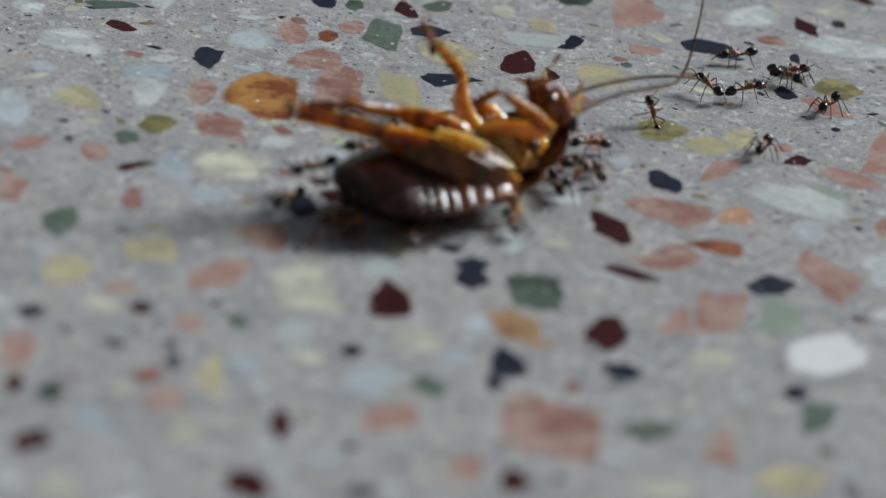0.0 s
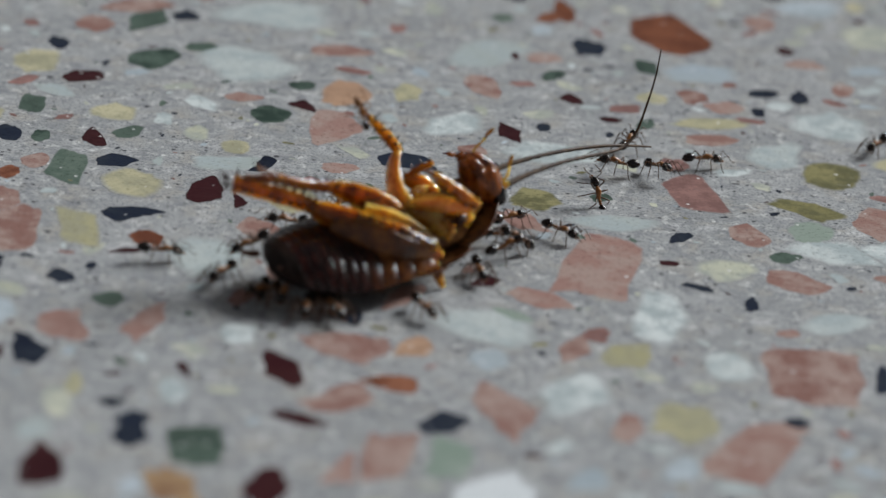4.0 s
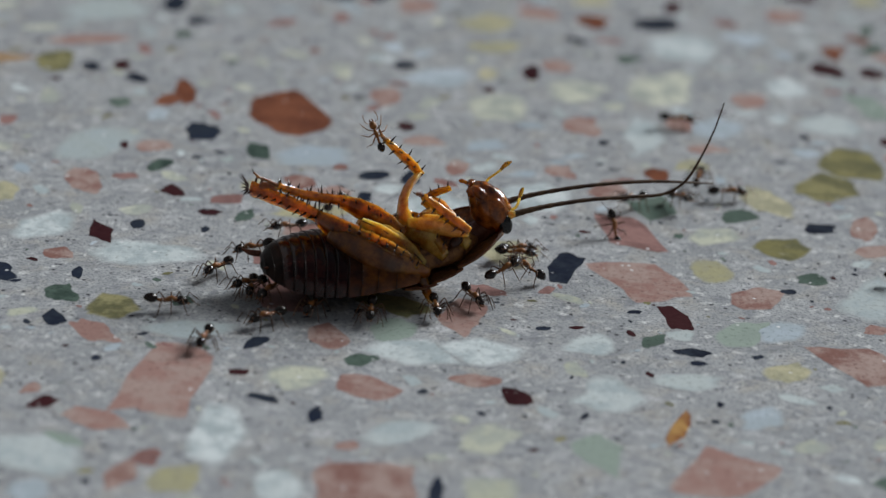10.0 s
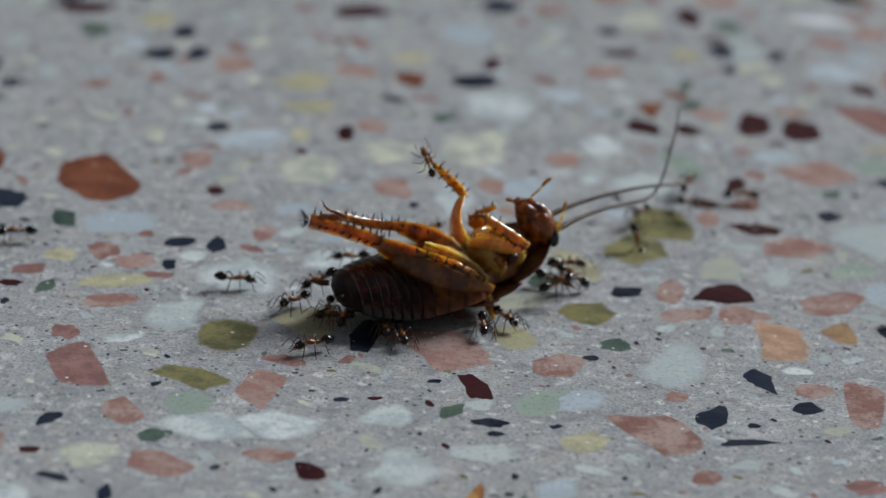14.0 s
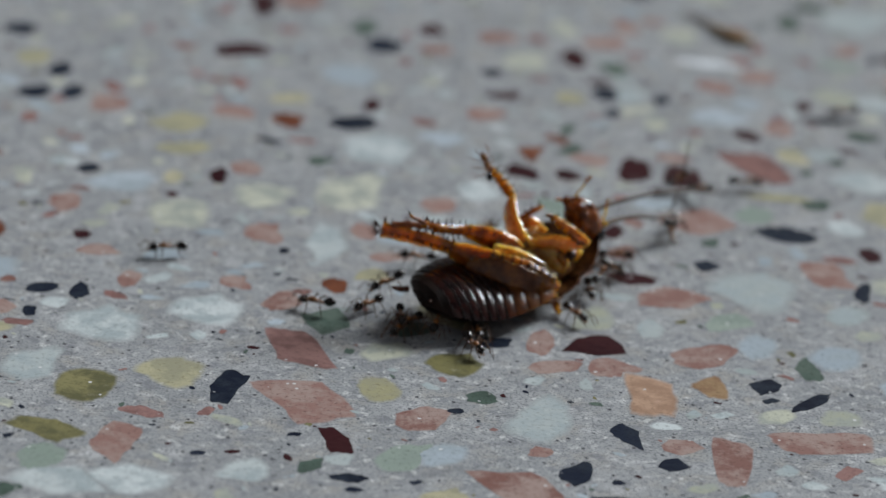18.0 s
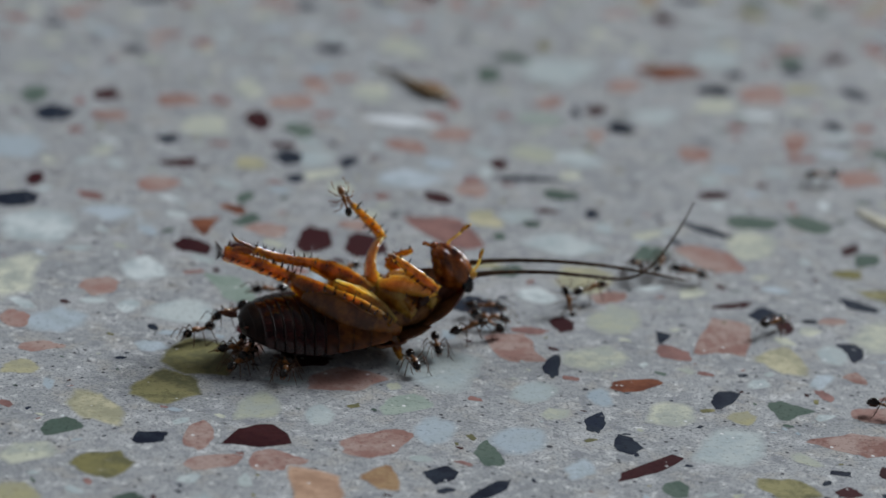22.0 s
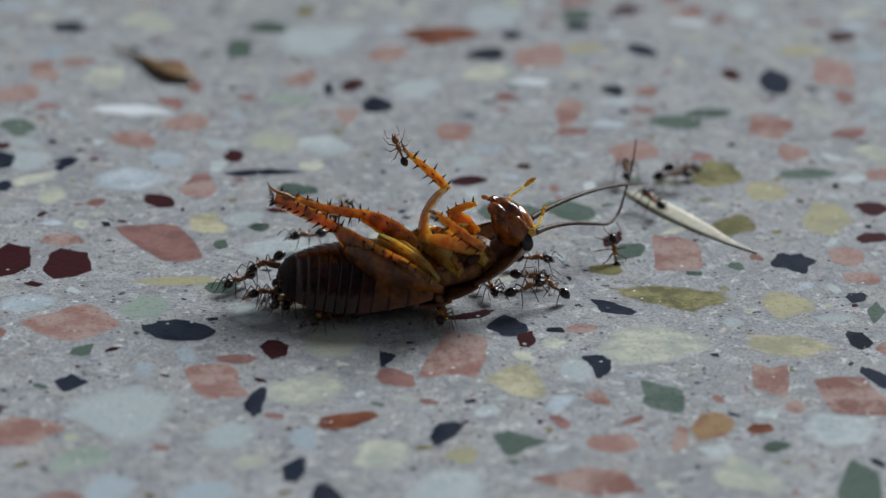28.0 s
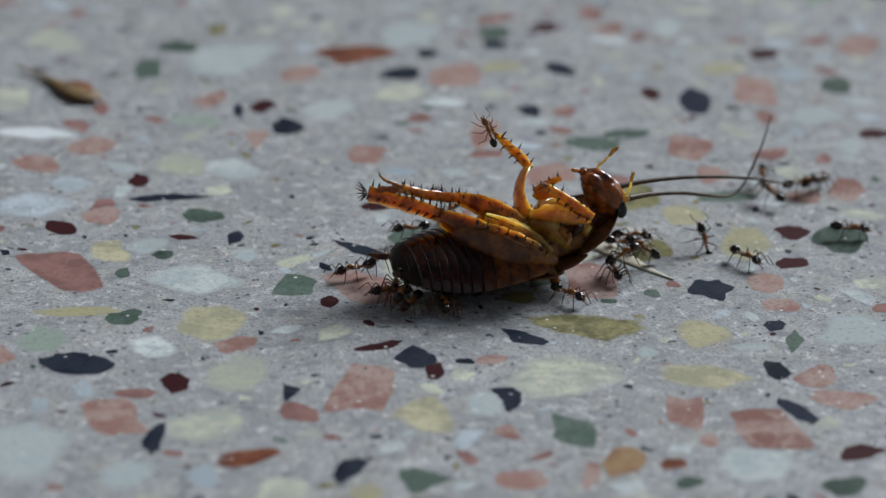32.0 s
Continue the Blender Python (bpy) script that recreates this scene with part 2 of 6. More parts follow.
def rings(bm, loops):
    """Skins a row of vertex loops and closes its ends."""
    made = [[bm.verts.new(p) for p in loop] for loop in loops]
    for a, b in zip(made, made[1:]):
        for i in range(len(a)):
            j = (i + 1) % len(a)
            bm.faces.new((a[i], a[j], b[j], b[i]))
    bm.faces.new(made[0][::-1])
    bm.faces.new(made[-1])
    return bm


def smooth_line(points, steps=4):
    """A Catmull-Rom curve through the points (x, y, z, radius)."""
    q = [points[0], *points, points[-1]]
    out = []
    for a, b, c, d in zip(q, q[1:], q[2:], q[3:]):
        for k in range(steps):
            t = k / steps
            out.append(tuple(0.5 * (2 * b[i] + (c[i] - a[i]) * t + (2 * a[i] - 5 * b[i] + 4 * c[i] - d[i]) * t * t
                                    + (3 * b[i] - a[i] - 3 * c[i] + d[i]) * t ** 3) for i in range(4)))
    return [*out, points[-1]]


def tube(points, sides=8, steps=4, bm=None, flat=1.0, keel=0.0):
    """A limb: a tapered tube through points (x, y, z, radius); keel sharpens its two edges."""
    bm = bm or bmesh.new()
    line = smooth_line(points, steps) if len(points) > 2 else points
    loops, side = [], None
    for i, p in enumerate(line):
        a, b = line[max(i - 1, 0)], line[min(i + 1, len(line) - 1)]
        way = (Vector(b[:3]) - Vector(a[:3])).normalized()
        side = way.cross(Vector((0.13, 0.92, 0.31))) if side is None else side - way * side.dot(way)
        side.normalize()
        up = way.cross(side)
        loops.append([Vector(p[:3]) + max(p[3], 0.004) * ((1 + keel * abs(math.cos(k)) ** 7) * math.cos(k) * side + flat * math.sin(k) * (1 - keel * abs(math.cos(k))) * up)
                      for k in (2 * math.pi * s / sides for s in range(sides))])
    return rings(bm, loops)


def spike(bm, root, tip, radius):
    return tube([(*root, radius), (*((Vector(root) * 0.5 + Vector(tip) * 0.5)), radius * 0.6), (*tip, radius * 0.1)], 5, 1, bm)


def blob(centre, size, turn=(0, 0, 0), rough=0.0, seed=0, segments=16):
    bm = bmesh.new()
    m = Matrix.Translation(centre) @ Euler([radians(a) for a in turn]).to_matrix().to_4x4() @ Matrix.Diagonal((*size, 1))
    made = bmesh.ops.create_uvsphere(bm, u_segments=segments, v_segments=segments * 2 // 3, radius=1)["verts"]
    for v in made:
        if rough:
            v.co *= 1 + rough * noise.noise(v.co * 1.7 + Vector((seed, 0, 0)))
        v.co = m @ v.co
    return bm


def body_ring(x, y, z, half_width, low, high, sides=28):
    """A cross section of the body: arched above, a sharp edge, drawn in below."""
    out = []
    for k in range(sides):
        a = 2 * math.pi * k / sides
        c, s = math.cos(a), math.sin(a)
        h = high * (1 - abs(c) ** 2.2) ** 0.9 if s > 0 else -low * (1 - abs(c)) ** 1.1
        out.append(Vector((x, y + half_width * math.copysign(abs(c) ** 0.85, c), z + h)))
    return out

# ---------------------------------------------------------------- floor
def floor_sheet():
    """The cement of the terrazzo: one sheet, finer where the camera passes."""
    bm = bmesh.new()
    lines = [-900, -450, -200, *range(-100, 201, 20), 300, 480, 1200, 3000]
    grid = [[bm.verts.new((x, y, 0)) for y in lines] for x in lines]
    for i in range(len(lines) - 1):
        for j in range(len(lines) - 1):
            bm.faces.new((grid[i][j], grid[i + 1][j], grid[i + 1][j + 1], grid[i][j + 1]))
    ob = part("floor", bm, CEMENT, smooth=False)
    return tagged(ob, "polished grey terrazzo floor with coloured stone chips", "floor", kind="structure")


floor = floor_sheet()


def plain_wall(name, x0, x1, y0, y1, top):
    """An unseen plain wall added to block sky light, in metres."""
    bm = bmesh.new()
    rings(bm, [[Vector((x * 1000, y * 1000, z * 1000)) for x, y in ((x0, y0), (x1, y0), (x1, y1), (x0, y1))] for z in (-0.02, top)])
    return tagged(part(name, bm, BLOCK_PAINT, smooth=False), "unseen grey wall added to block sky light", "wall", kind="structure")


# Both are invented out of view to darken light from left and front.
plain_wall("wall_west", -0.60, -0.45, -0.87, 3.0, 2.7)
plain_wall("wall_south", -0.45, 3.0, -0.87, -0.72, 2.7)
chance = random.Random(7)
CORNERS = {"quad": (4, 6), "oval": (6, 8), "tri": (3, 4), "shard": (5, 6), "stick": (5, 6)}


def outline(kind, seed):
    """The ground face of a stone chip: an uneven polygon in the unit circle."""
    r = random.Random(kind + str(seed))
    n = r.randint(*CORNERS[kind])
    turn = 2 * math.pi * r.random() if kind != "stick" else 0.0
    pts = []
    for k in range(n):
        a = turn + 2 * math.pi * (k + r.uniform(-0.28, 0.28) * (0.9 if kind == "oval" else 1)) / n
        d = r.uniform(0.76, 1.12) if kind in ("oval", "quad") else r.uniform(0.62, 1.2)
        pts.append(Vector((d * math.cos(a), d * math.sin(a), 0)))
    if kind == "quad":
        pts = [Vector((x * r.uniform(0.45, 1.05), y * r.uniform(0.45, 1.05), 0)) for x, y in ((1, 1), (-1, 1), (-1, -1), (1, -1))]
        for _ in range(1 + seed % 2):
            k = r.randrange(len(pts))
            pts.insert(k, pts[k - 1].lerp(pts[k], r.uniform(0.3, 0.7)) * r.uniform(0.86, 1.3))
        n = len(pts)
    lo = [min(p[i] for p in pts) for i in (0, 1)]
    hi = [max(p[i] for p in pts) for i in (0, 1)]
    for p in pts:
        for i in (0, 1):
            p[i] = (p[i] - lo[i]) / (hi[i] - lo[i]) * 2 - 1
    out = []
    bumps = [(k, r.uniform(0, 6.28), r.uniform(0.01, (0.24 if kind == "oval" else 0.13) / k)) for k in (2, 3, 4, 5, 7)]
    steps = max(2, 24 // n)
    soft = {"oval": 0.45, "quad": 0.42}.get(kind, 0.28)
    for i in range(n):
        p, q, nxt, far = pts[i - 1], pts[i], pts[(i + 1) % n], pts[(i + 2) % n]
        for k in range(steps):
            t = k / steps
            straight = q.lerp(nxt, t)
            curve = 0.5 * (2 * q + (nxt - p) * t + (2 * p - 5 * q + 4 * nxt - far) * t * t + (3 * q - p - 3 * nxt + far) * t ** 3)
            p2 = straight.lerp(curve, soft)
            a = math.atan2(p2.y, p2.x)
            out.append(p2 * (1 + r.uniform(-0.06, 0.03) * (2.0 if kind in ("shard", "tri", "stick") else 1.2) + sum(h * math.sin(w * a + s) for w, s, h in bumps)))
    return out


def chip_faces(bm, pts, m=Matrix(), slot=0):
    """A chip with a low rim, a ragged edge and a flat ground face; "core" grows from the edge inwards."""
    core = bm.verts.layers.float.get("core") or bm.verts.layers.float.new("core")
    made = []
    for scale, z, inner in ((1.0, -0.10, 0.0), (0.999, 0.005, 0.0), (0.62, 0.006, 1.0)):
        loop = []
        for p in pts:
            v = bm.verts.new(m @ Vector((p.x * scale, p.y * scale, z)))
            v[core] = inner
            loop.append(v)
        made.append(loop)
    for a, b in zip(made, made[1:]):
        for k in range(len(a)):
            j = (k + 1) % len(a)
            bm.faces.new((a[k], a[j], b[j], b[k])).material_index = slot
    bm.faces.new(made[-1]).material_index = slot


def chip_mesh(kind, seed):
    bm = bmesh.new()
    chip_faces(bm, outline(kind, seed))
    bm.transform(MM)
    mesh = bpy.data.meshes.new("stone_chip")
    bm.to_mesh(mesh)
    bm.free()
    mesh.materials.append(STONES["pink"])
    return mesh


CHIP_MESHES = {kind: [chip_mesh(kind, s) for s in range(24)] for kind in CORNERS}
LAID = []


def lay(colour, kind, *chips):
    """Notes stone chips of one colour and shape: x, y, length, width in millimetres and turn."""
    LAID.extend((colour, kind, *c) for c in chips)
lay("amber", "oval",
    (-37.0, 9.9, 11.7, 5.5, 94))
lay("blue", "oval",
    (-53.9, 0.0, 8.0, 3.2, 99), (-45.8, 10.9, 5.2, 4.0, 74), (-40.9, -6.8, 6.8, 2.8, 99), (-39.5, 21.9, 5.7, 3.4, 89),
    (-37.8, -10.8, 4.1, 3.3, 74), (-31.5, -37.1, 3.9, 2.7, 90), (-30.3, -1.1, 5.1, 2.5, 101), (-23.9, -37.0, 4.8, 3.9, 70),
    (-18.9, -31.8, 2.7, 2.2, -128), (-18.0, -26.2, 3.1, 2.1, 93), (-10.0, 6.6, 2.3, 1.8, -161), (3.9, -2.1, 4.2, 3.2, 86))
lay("blue", "oval",
    (10.8, -19.7, 4.7, 2.8, 73), (21.0, 64.0, 7.3, 5.9, -165), (32.4, 86.1, 7.2, 5.9, -147), (54.1, 120.1, 7.8, 6.9, 54),
    (55.5, 15.4, 5.2, 3.6, 67), (57.5, 76.7, 6.5, 5.3, 77), (58.7, 31.3, 5.4, 4.0, -145), (62.8, 102.7, 5.0, 4.4, -142),
    (65.1, 71.3, 2.9, 2.7, 169), (81.6, 87.7, 4.9, 3.5, -178), (86.2, 55.0, 6.0, 3.7, 68), (91.1, 113.5, 7.4, 6.2, -169))
lay("blue", "oval",
    (93.0, 53.6, 6.2, 5.0, -136), (94.6, 117.9, 4.3, 3.9, 91), (96.7, 48.3, 4.5, 2.7, 72), (163.8, 140.2, 4.9, 3.2, 67))
lay("cream", "oval",
    (-37.1, -4.8, 5.8, 5.5, 90), (-24.2, -15.0, 5.2, 2.2, 97), (-21.6, -29.7, 4.5, 3.6, 60), (-2.9, 75.7, 4.1, 2.2, 95),
    (-2.8, -26.8, 4.8, 3.1, -144), (21.2, 18.4, 5.8, 4.5, 63), (35.3, 9.7, 5.4, 3.9, 63),
    (37.7, 79.0, 7.9, 6.5, 71), (44.6, 84.4, 6.9, 6.3, 69), (53.3, 86.4, 10.9, 6.7, -112), (54.9, 50.4, 5.0, 3.9, -148))
lay("cream", "oval",
    (72.5, 127.7, 6.8, 5.1, 86), (73.1, 59.4, 6.5, 3.8, 75), (77.8, 139.7, 7.3, 3.2, 86), (84.3, 110.3, 5.0, 2.8, 89),
    (85.8, 41.2, 4.0, 2.7, -154), (90.3, 139.0, 6.7, 4.6, 88), (91.0, 41.3, 4.5, 3.6, 45), (95.4, 155.4, 7.4, 5.4, 87),
    (101.8, 70.3, 6.8, 5.1, 57), (104.3, 121.9, 6.1, 4.9, 83), (104.9, 78.9, 7.8, 4.7, 82), (105.7, 58.8, 5.9, 4.6, -140))
lay("cream", "oval",
    (120.6, 97.2, 9.0, 5.2, 67), (121.4, 76.8, 2.1, 1.9, 49), (125.9, 137.9, 6.2, 4.5, -146), (128.7, 75.7, 9.5, 7.4, -156))
lay("cream", "quad",
    (-29.4, -24.6, 8.0, 4.9, 103), (35.4, 1.0, 5.8, 4.7, 89))
lay("cream", "shard",
    (130.7, 52.9, 7.0, 4.6, 125))
lay("green", "oval",
    (-51.1, 25.4, 4.6, 2.1, -151), (-49.0, 37.7, 3.3, 1.8, 107), (-46.7, 46.6, 3.8, 2.7, 80), (-46.5, -19.2, 5.3, 2.7, -92),
    (-45.0, -2.6, 2.8, 1.9, 91), (-42.0, -44.5, 3.4, 1.8, -93), (-32.8, -31.0, 2.2, 1.6, 87), (-32.6, 33.5, 3.1, 1.6, 90),
    (-26.2, 54.6, 6.7, 4.2, 79), (-25.9, 36.3, 3.5, 2.2, -108), (-23.1, 2.4, 2.7, 2.4, 90), (-22.5, 58.7, 3.5, 2.4, -155))
lay("green", "oval",
    (-15.3, 43.2, 4.3, 3.7, 74), (-13.2, 51.2, 2.8, 2.4, 75), (-6.5, -38.1, 4.2, 2.6, -131), (2.6, 31.6, 3.7, 2.6, 95),
    (3.5, 74.8, 2.6, 2.2, 87), (7.9, 94.5, 2.2, 1.9, 85), (8.1, 59.8, 3.5, 2.0, 71), (12.0, 31.2, 2.2, 2.0, 79),
    (16.0, 115.9, 3.7, 3.3, 61), (16.0, 49.4, 2.9, 1.5, -108), (26.0, 22.0, 2.8, 2.1, -149))
lay("green", "oval",
    (48.4, 28.3, 3.3, 1.8, -117), (50.6, 94.4, 2.9, 2.6, -157), (56.1, 136.0, 4.9, 3.2, 82),
    (57.4, 55.1, 3.7, 3.1, -132), (62.2, 42.1, 2.9, 2.3, -150), (74.9, 101.1, 4.0, 1.9, -138), (81.9, 126.8, 4.5, 3.1, 98),
    (97.0, 89.7, 3.1, 2.9, 170), (97.7, 98.4, 2.3, 1.3, 72))
lay("green", "oval",
    (101.1, 101.8, 2.0, 1.7, 175), (103.5, 44.9, 3.3, 2.2, 66), (105.3, 109.8, 3.6, 3.3, -179), (106.9, 152.7, 4.0, 3.6, 79), (122.3, 103.4, 4.9, 4.2, -176), (127.6, 103.3, 5.7, 4.2, 91), (130.8, 94.1, 4.5, 2.5, -123),
    (134.1, 57.6, 2.3, 1.9, 48), (137.7, 154.1, 4.5, 3.3, 72), (139.0, 90.2, 1.8, 1.4, 116), (141.4, 123.5, 5.7, 3.7, -178))
lay("green", "oval",
    (144.7, 125.7, 4.7, 2.6, 179), (145.1, 55.9, 3.7, 3.0, 48), (150.1, 109.9, 5.5, 2.6, 178), (157.1, 100.2, 6.4, 4.6, 61),
    (167.3, 136.8, 4.8, 3.1, 65))
lay("green", "quad",
    (-34.4, 40.7, 4.3, 2.4, 95), (-29.4, 27.3, 7.0, 3.5, 81), (-14.7, -19.6, 6.0, 3.9, 95), (3.7, -33.1, 5.0, 2.1, 84), (16.4, 64.5, 4.1, 1.9, 93), (50.5, 56.1, 5.2, 4.0, 111), (127.7, 66.6, 4.7, 4.2, 66), (139.0, 51.6, 7.1, 3.4, 69))
lay("green", "shard",
    (-27.9, 64.7, 7.3, 3.6, -102), (-20.2, -36.6, 3.1, 2.4, 130), (75.2, 107.2, 3.9, 1.8, -115), (89.9, 51.1, 5.3, 2.4, 90), (103.4, 146.6, 6.1, 2.5, 78))
lay("green", "tri",
    (85.7, 78.5, 2.8, 2.0, -141), (115.5, 60.2, 3.8, 3.2, -150), (147.9, 80.1, 4.4, 1.6, 72))
lay("maroon", "oval",
    (-44.2, -44.4, 3.1, 1.2, 100), (-41.8, -51.3, 3.4, 2.4, 87), (-38.9, -31.1, 2.0, 1.6, 78), (-31.4, 48.5, 3.7, 3.0, -146),
    (-28.5, 34.4, 4.5, 1.8, 97), (-28.3, -44.6, 4.4, 1.4, 100), (2.8, 84.8, 2.8, 1.7, 93), (4.7, 64.3, 2.2, 1.0, 94),
    (9.7, 54.2, 2.8, 1.9, 91), (13.1, 49.7, 2.0, 1.4, -171), (29.3, 72.5, 2.2, 1.6, 84), (37.5, 17.0, 3.1, 2.5, 116))
lay("maroon", "oval",
    (41.0, 89.0, 3.9, 1.8, 90), (56.1, 111.2, 4.0, 1.7, -103), (63.4, 136.5, 4.5, 2.9, 81), (69.7, 94.3, 4.3, 3.2, 119),
    (73.3, 75.0, 3.3, 2.2, 118), (74.0, 94.1, 3.1, 2.9, 149), (93.3, 108.3, 3.3, 2.5, 101), (100.0, 77.6, 3.8, 2.1, 84),
    (100.5, 118.3, 3.3, 1.7, 91), (113.0, 135.6, 3.9, 2.1, 72), (113.3, 91.2, 2.2, 1.5, 61), (115.8, 86.7, 1.5, 0.8, 102))
lay("maroon", "oval",
    (116.8, 44.5, 2.1, 1.8, -144), (120.1, 110.7, 3.7, 2.3, 177), (125.5, 113.8, 1.5, 1.2, 60), (130.0, 96.7, 3.7, 1.6, -117),
    (143.1, 155.4, 3.4, 2.7, -170), (147.4, 61.0, 4.0, 2.2, -149), (149.2, 135.9, 3.7, 1.9, 74), (151.7, 95.3, 2.9, 2.3, -166),
    (153.5, 101.8, 3.2, 2.7, 42), (162.6, 146.0, 3.6, 3.0, -142), (167.1, 123.8, 3.2, 2.5, -164))
lay("maroon", "shard",
    (-29.0, -53.0, 3.9, 3.0, 104), (-23.7, -24.4, 6.4, 3.0, 89), (-18.6, 25.2, 6.3, 3.0, 92), (3.3, 11.7, 2.9, 1.9, -133),
    (43.5, 126.4, 6.5, 4.5, -169), (76.9, 80.2, 4.1, 2.1, -109), (78.1, 129.4, 6.3, 2.8, 88), (80.7, 96.0, 7.0, 3.6, 72),
    (85.2, 94.9, 6.2, 4.4, 70), (119.4, 77.7, 3.2, 1.8, 64), (121.0, 48.0, 2.4, 2.3, 42))
lay("maroon", "shard",
    (-49.5, 20.6, 3.1, 1.7, 147), (-43.6, -7.6, 3.3, 1.4, -123), (-29.7, -8.1, 2.7, 1.7, 104), (-23.1, 11.5, 2.5, 1.0, -168),
    (-16.6, -8.3, 3.0, 0.9, 110), (-14.2, -47.5, 3.8, 1.9, 94), (-10.1, -6.7, 6.7, 2.9, 109), (-9.5, -24.8, 6.4, 3.0, 84),
    (-8.2, -14.4, 4.2, 2.0, 158), (15.0, 123.1, 7.0, 4.0, -168), (45.6, 141.8, 8.6, 2.9, 91), (50.5, 33.0, 4.9, 2.3, 95))
lay("maroon", "shard",
    (69.7, 116.4, 4.0, 2.6, -167), (72.4, 53.8, 5.5, 4.4, -174), (77.1, 68.9, 5.0, 3.3, 167), (79.8, 122.2, 3.0, 1.8, -178),
    (103.2, 105.3, 2.8, 1.2, 175), (116.0, 82.3, 4.1, 1.5, -159))
lay("maroon", "stick",
    (102.2, 48.6, 8.2, 1.7, -142))
lay("maroon", "tri",
    (-15.7, 23.3, 3.6, 1.2, 95), (-12.7, 45.8, 3.6, 2.5, 108), (4.6, 44.4, 4.7, 2.1, 95))
lay("navy", "oval",
    (-45.4, -33.9, 2.2, 1.7, 89), (-35.8, -38.2, 2.0, 1.0, 97), (-35.2, 33.6, 3.6, 2.2, 95), (-34.5, 56.5, 3.7, 1.9, 102),
    (-32.0, 7.1, 2.6, 1.4, -101), (-30.7, -18.4, 0.9, 0.7, 79), (-26.2, 29.6, 3.4, 3.1, -151), (-25.4, -33.1, 2.0, 1.4, 84),
    (-25.1, 8.1, 1.4, 0.9, 84), (-22.7, -51.7, 2.0, 1.6, -142), (-19.0, -16.5, 2.5, 2.2, 91), (-16.3, -34.5, 3.0, 1.1, 97))
lay("navy", "oval",
    (-14.1, 2.8, 1.0, 0.6, 94), (-8.4, -30.3, 2.7, 2.6, -168), (-3.5, 35.2, 4.9, 3.8, 153), (0.1, 84.0, 2.5, 1.7, 93),
    (2.5, -29.7, 2.6, 1.4, 80), (2.6, 26.8, 3.4, 1.8, 102), (3.5, 35.6, 2.7, 0.9, 95), (4.5, 81.6, 2.7, 2.2, 86),
    (6.5, 104.1, 6.0, 2.2, 94), (7.4, 46.3, 2.3, 1.3, -109), (9.2, 98.7, 2.7, 2.2, -163), (20.2, 129.1, 4.0, 3.4, 66))
lay("navy", "oval",
    (22.8, 109.4, 4.2, 3.3, 80), (22.9, 12.2, 3.2, 1.1, 86), (24.8, -7.9, 2.2, 1.6, -138), (25.8, 55.1, 2.2, 1.2, 90),
    (26.5, 60.1, 2.9, 2.2, -165), (26.6, 110.0, 4.1, 2.3, 76), (29.2, 89.0, 3.0, 2.1, 65), (31.5, 0.6, 4.9, 1.2, 83),
    (46.9, 71.2, 1.5, 1.0, 87), (54.1, 105.5, 5.4, 4.0, -167), (57.8, 130.1, 4.9, 4.2, 61), (60.1, 39.4, 1.5, 1.1, -150))
lay("navy", "oval",
    (64.2, 53.3, 3.2, 2.6, -134), (68.8, 123.2, 2.8, 2.2, 71), (68.8, 29.2, 4.4, 2.6, 74), (76.4, 31.4, 2.9, 2.1, 58),
    (80.3, 118.5, 4.5, 3.2, 55), (80.3, 112.9, 2.7, 1.6, 70), (87.7, 153.8, 3.3, 3.0, 97), (93.0, 81.6, 5.4, 4.1, 145),
    (97.3, 41.0, 3.3, 2.5, -155), (107.3, 104.8, 2.9, 1.4, -113), (110.7, 134.6, 3.6, 1.0, 83), (127.1, 143.2, 4.5, 3.3, 46))
lay("navy", "oval",
    (130.3, 148.7, 2.7, 2.2, 70), (137.1, 150.8, 2.9, 2.6, -146), (137.2, 132.5, 2.8, 2.5, 47), (142.1, 143.3, 4.3, 2.4, 94),
    (147.1, 83.2, 2.2, 1.7, 60), (152.9, 133.6, 6.8, 3.1, 74))
lay("navy", "shard",
    (-52.0, 37.1, 3.2, 2.4, 110), (-42.1, 16.2, 5.7, 2.4, 95), (-31.2, -10.9, 4.5, 2.3, 93), (-27.2, -7.2, 5.3, 2.6, 95),
    (-23.9, 19.1, 4.5, 3.4, -131), (-18.9, -18.6, 4.6, 2.3, 96), (-15.6, -31.5, 4.9, 2.5, 93), (-6.4, 3.7, 4.9, 2.7, 108),
    (29.7, 59.9, 4.1, 1.7, 88), (42.0, 41.8, 6.6, 2.7, -113), (85.9, 47.0, 3.7, 2.7, 92), (99.4, 57.3, 4.4, 2.0, 72))
lay("navy", "shard",
    (101.2, 53.1, 4.0, 2.2, 95), (101.3, 37.4, 4.9, 3.6, 142), (110.7, 62.0, 4.6, 2.0, -124), (114.6, 130.3, 4.6, 3.2, 99),
    (118.3, 80.2, 4.3, 3.7, 97), (124.3, 72.5, 4.1, 2.4, 104), (143.8, 90.6, 4.2, 3.6, 79), (145.2, 74.9, 3.5, 2.1, 81))
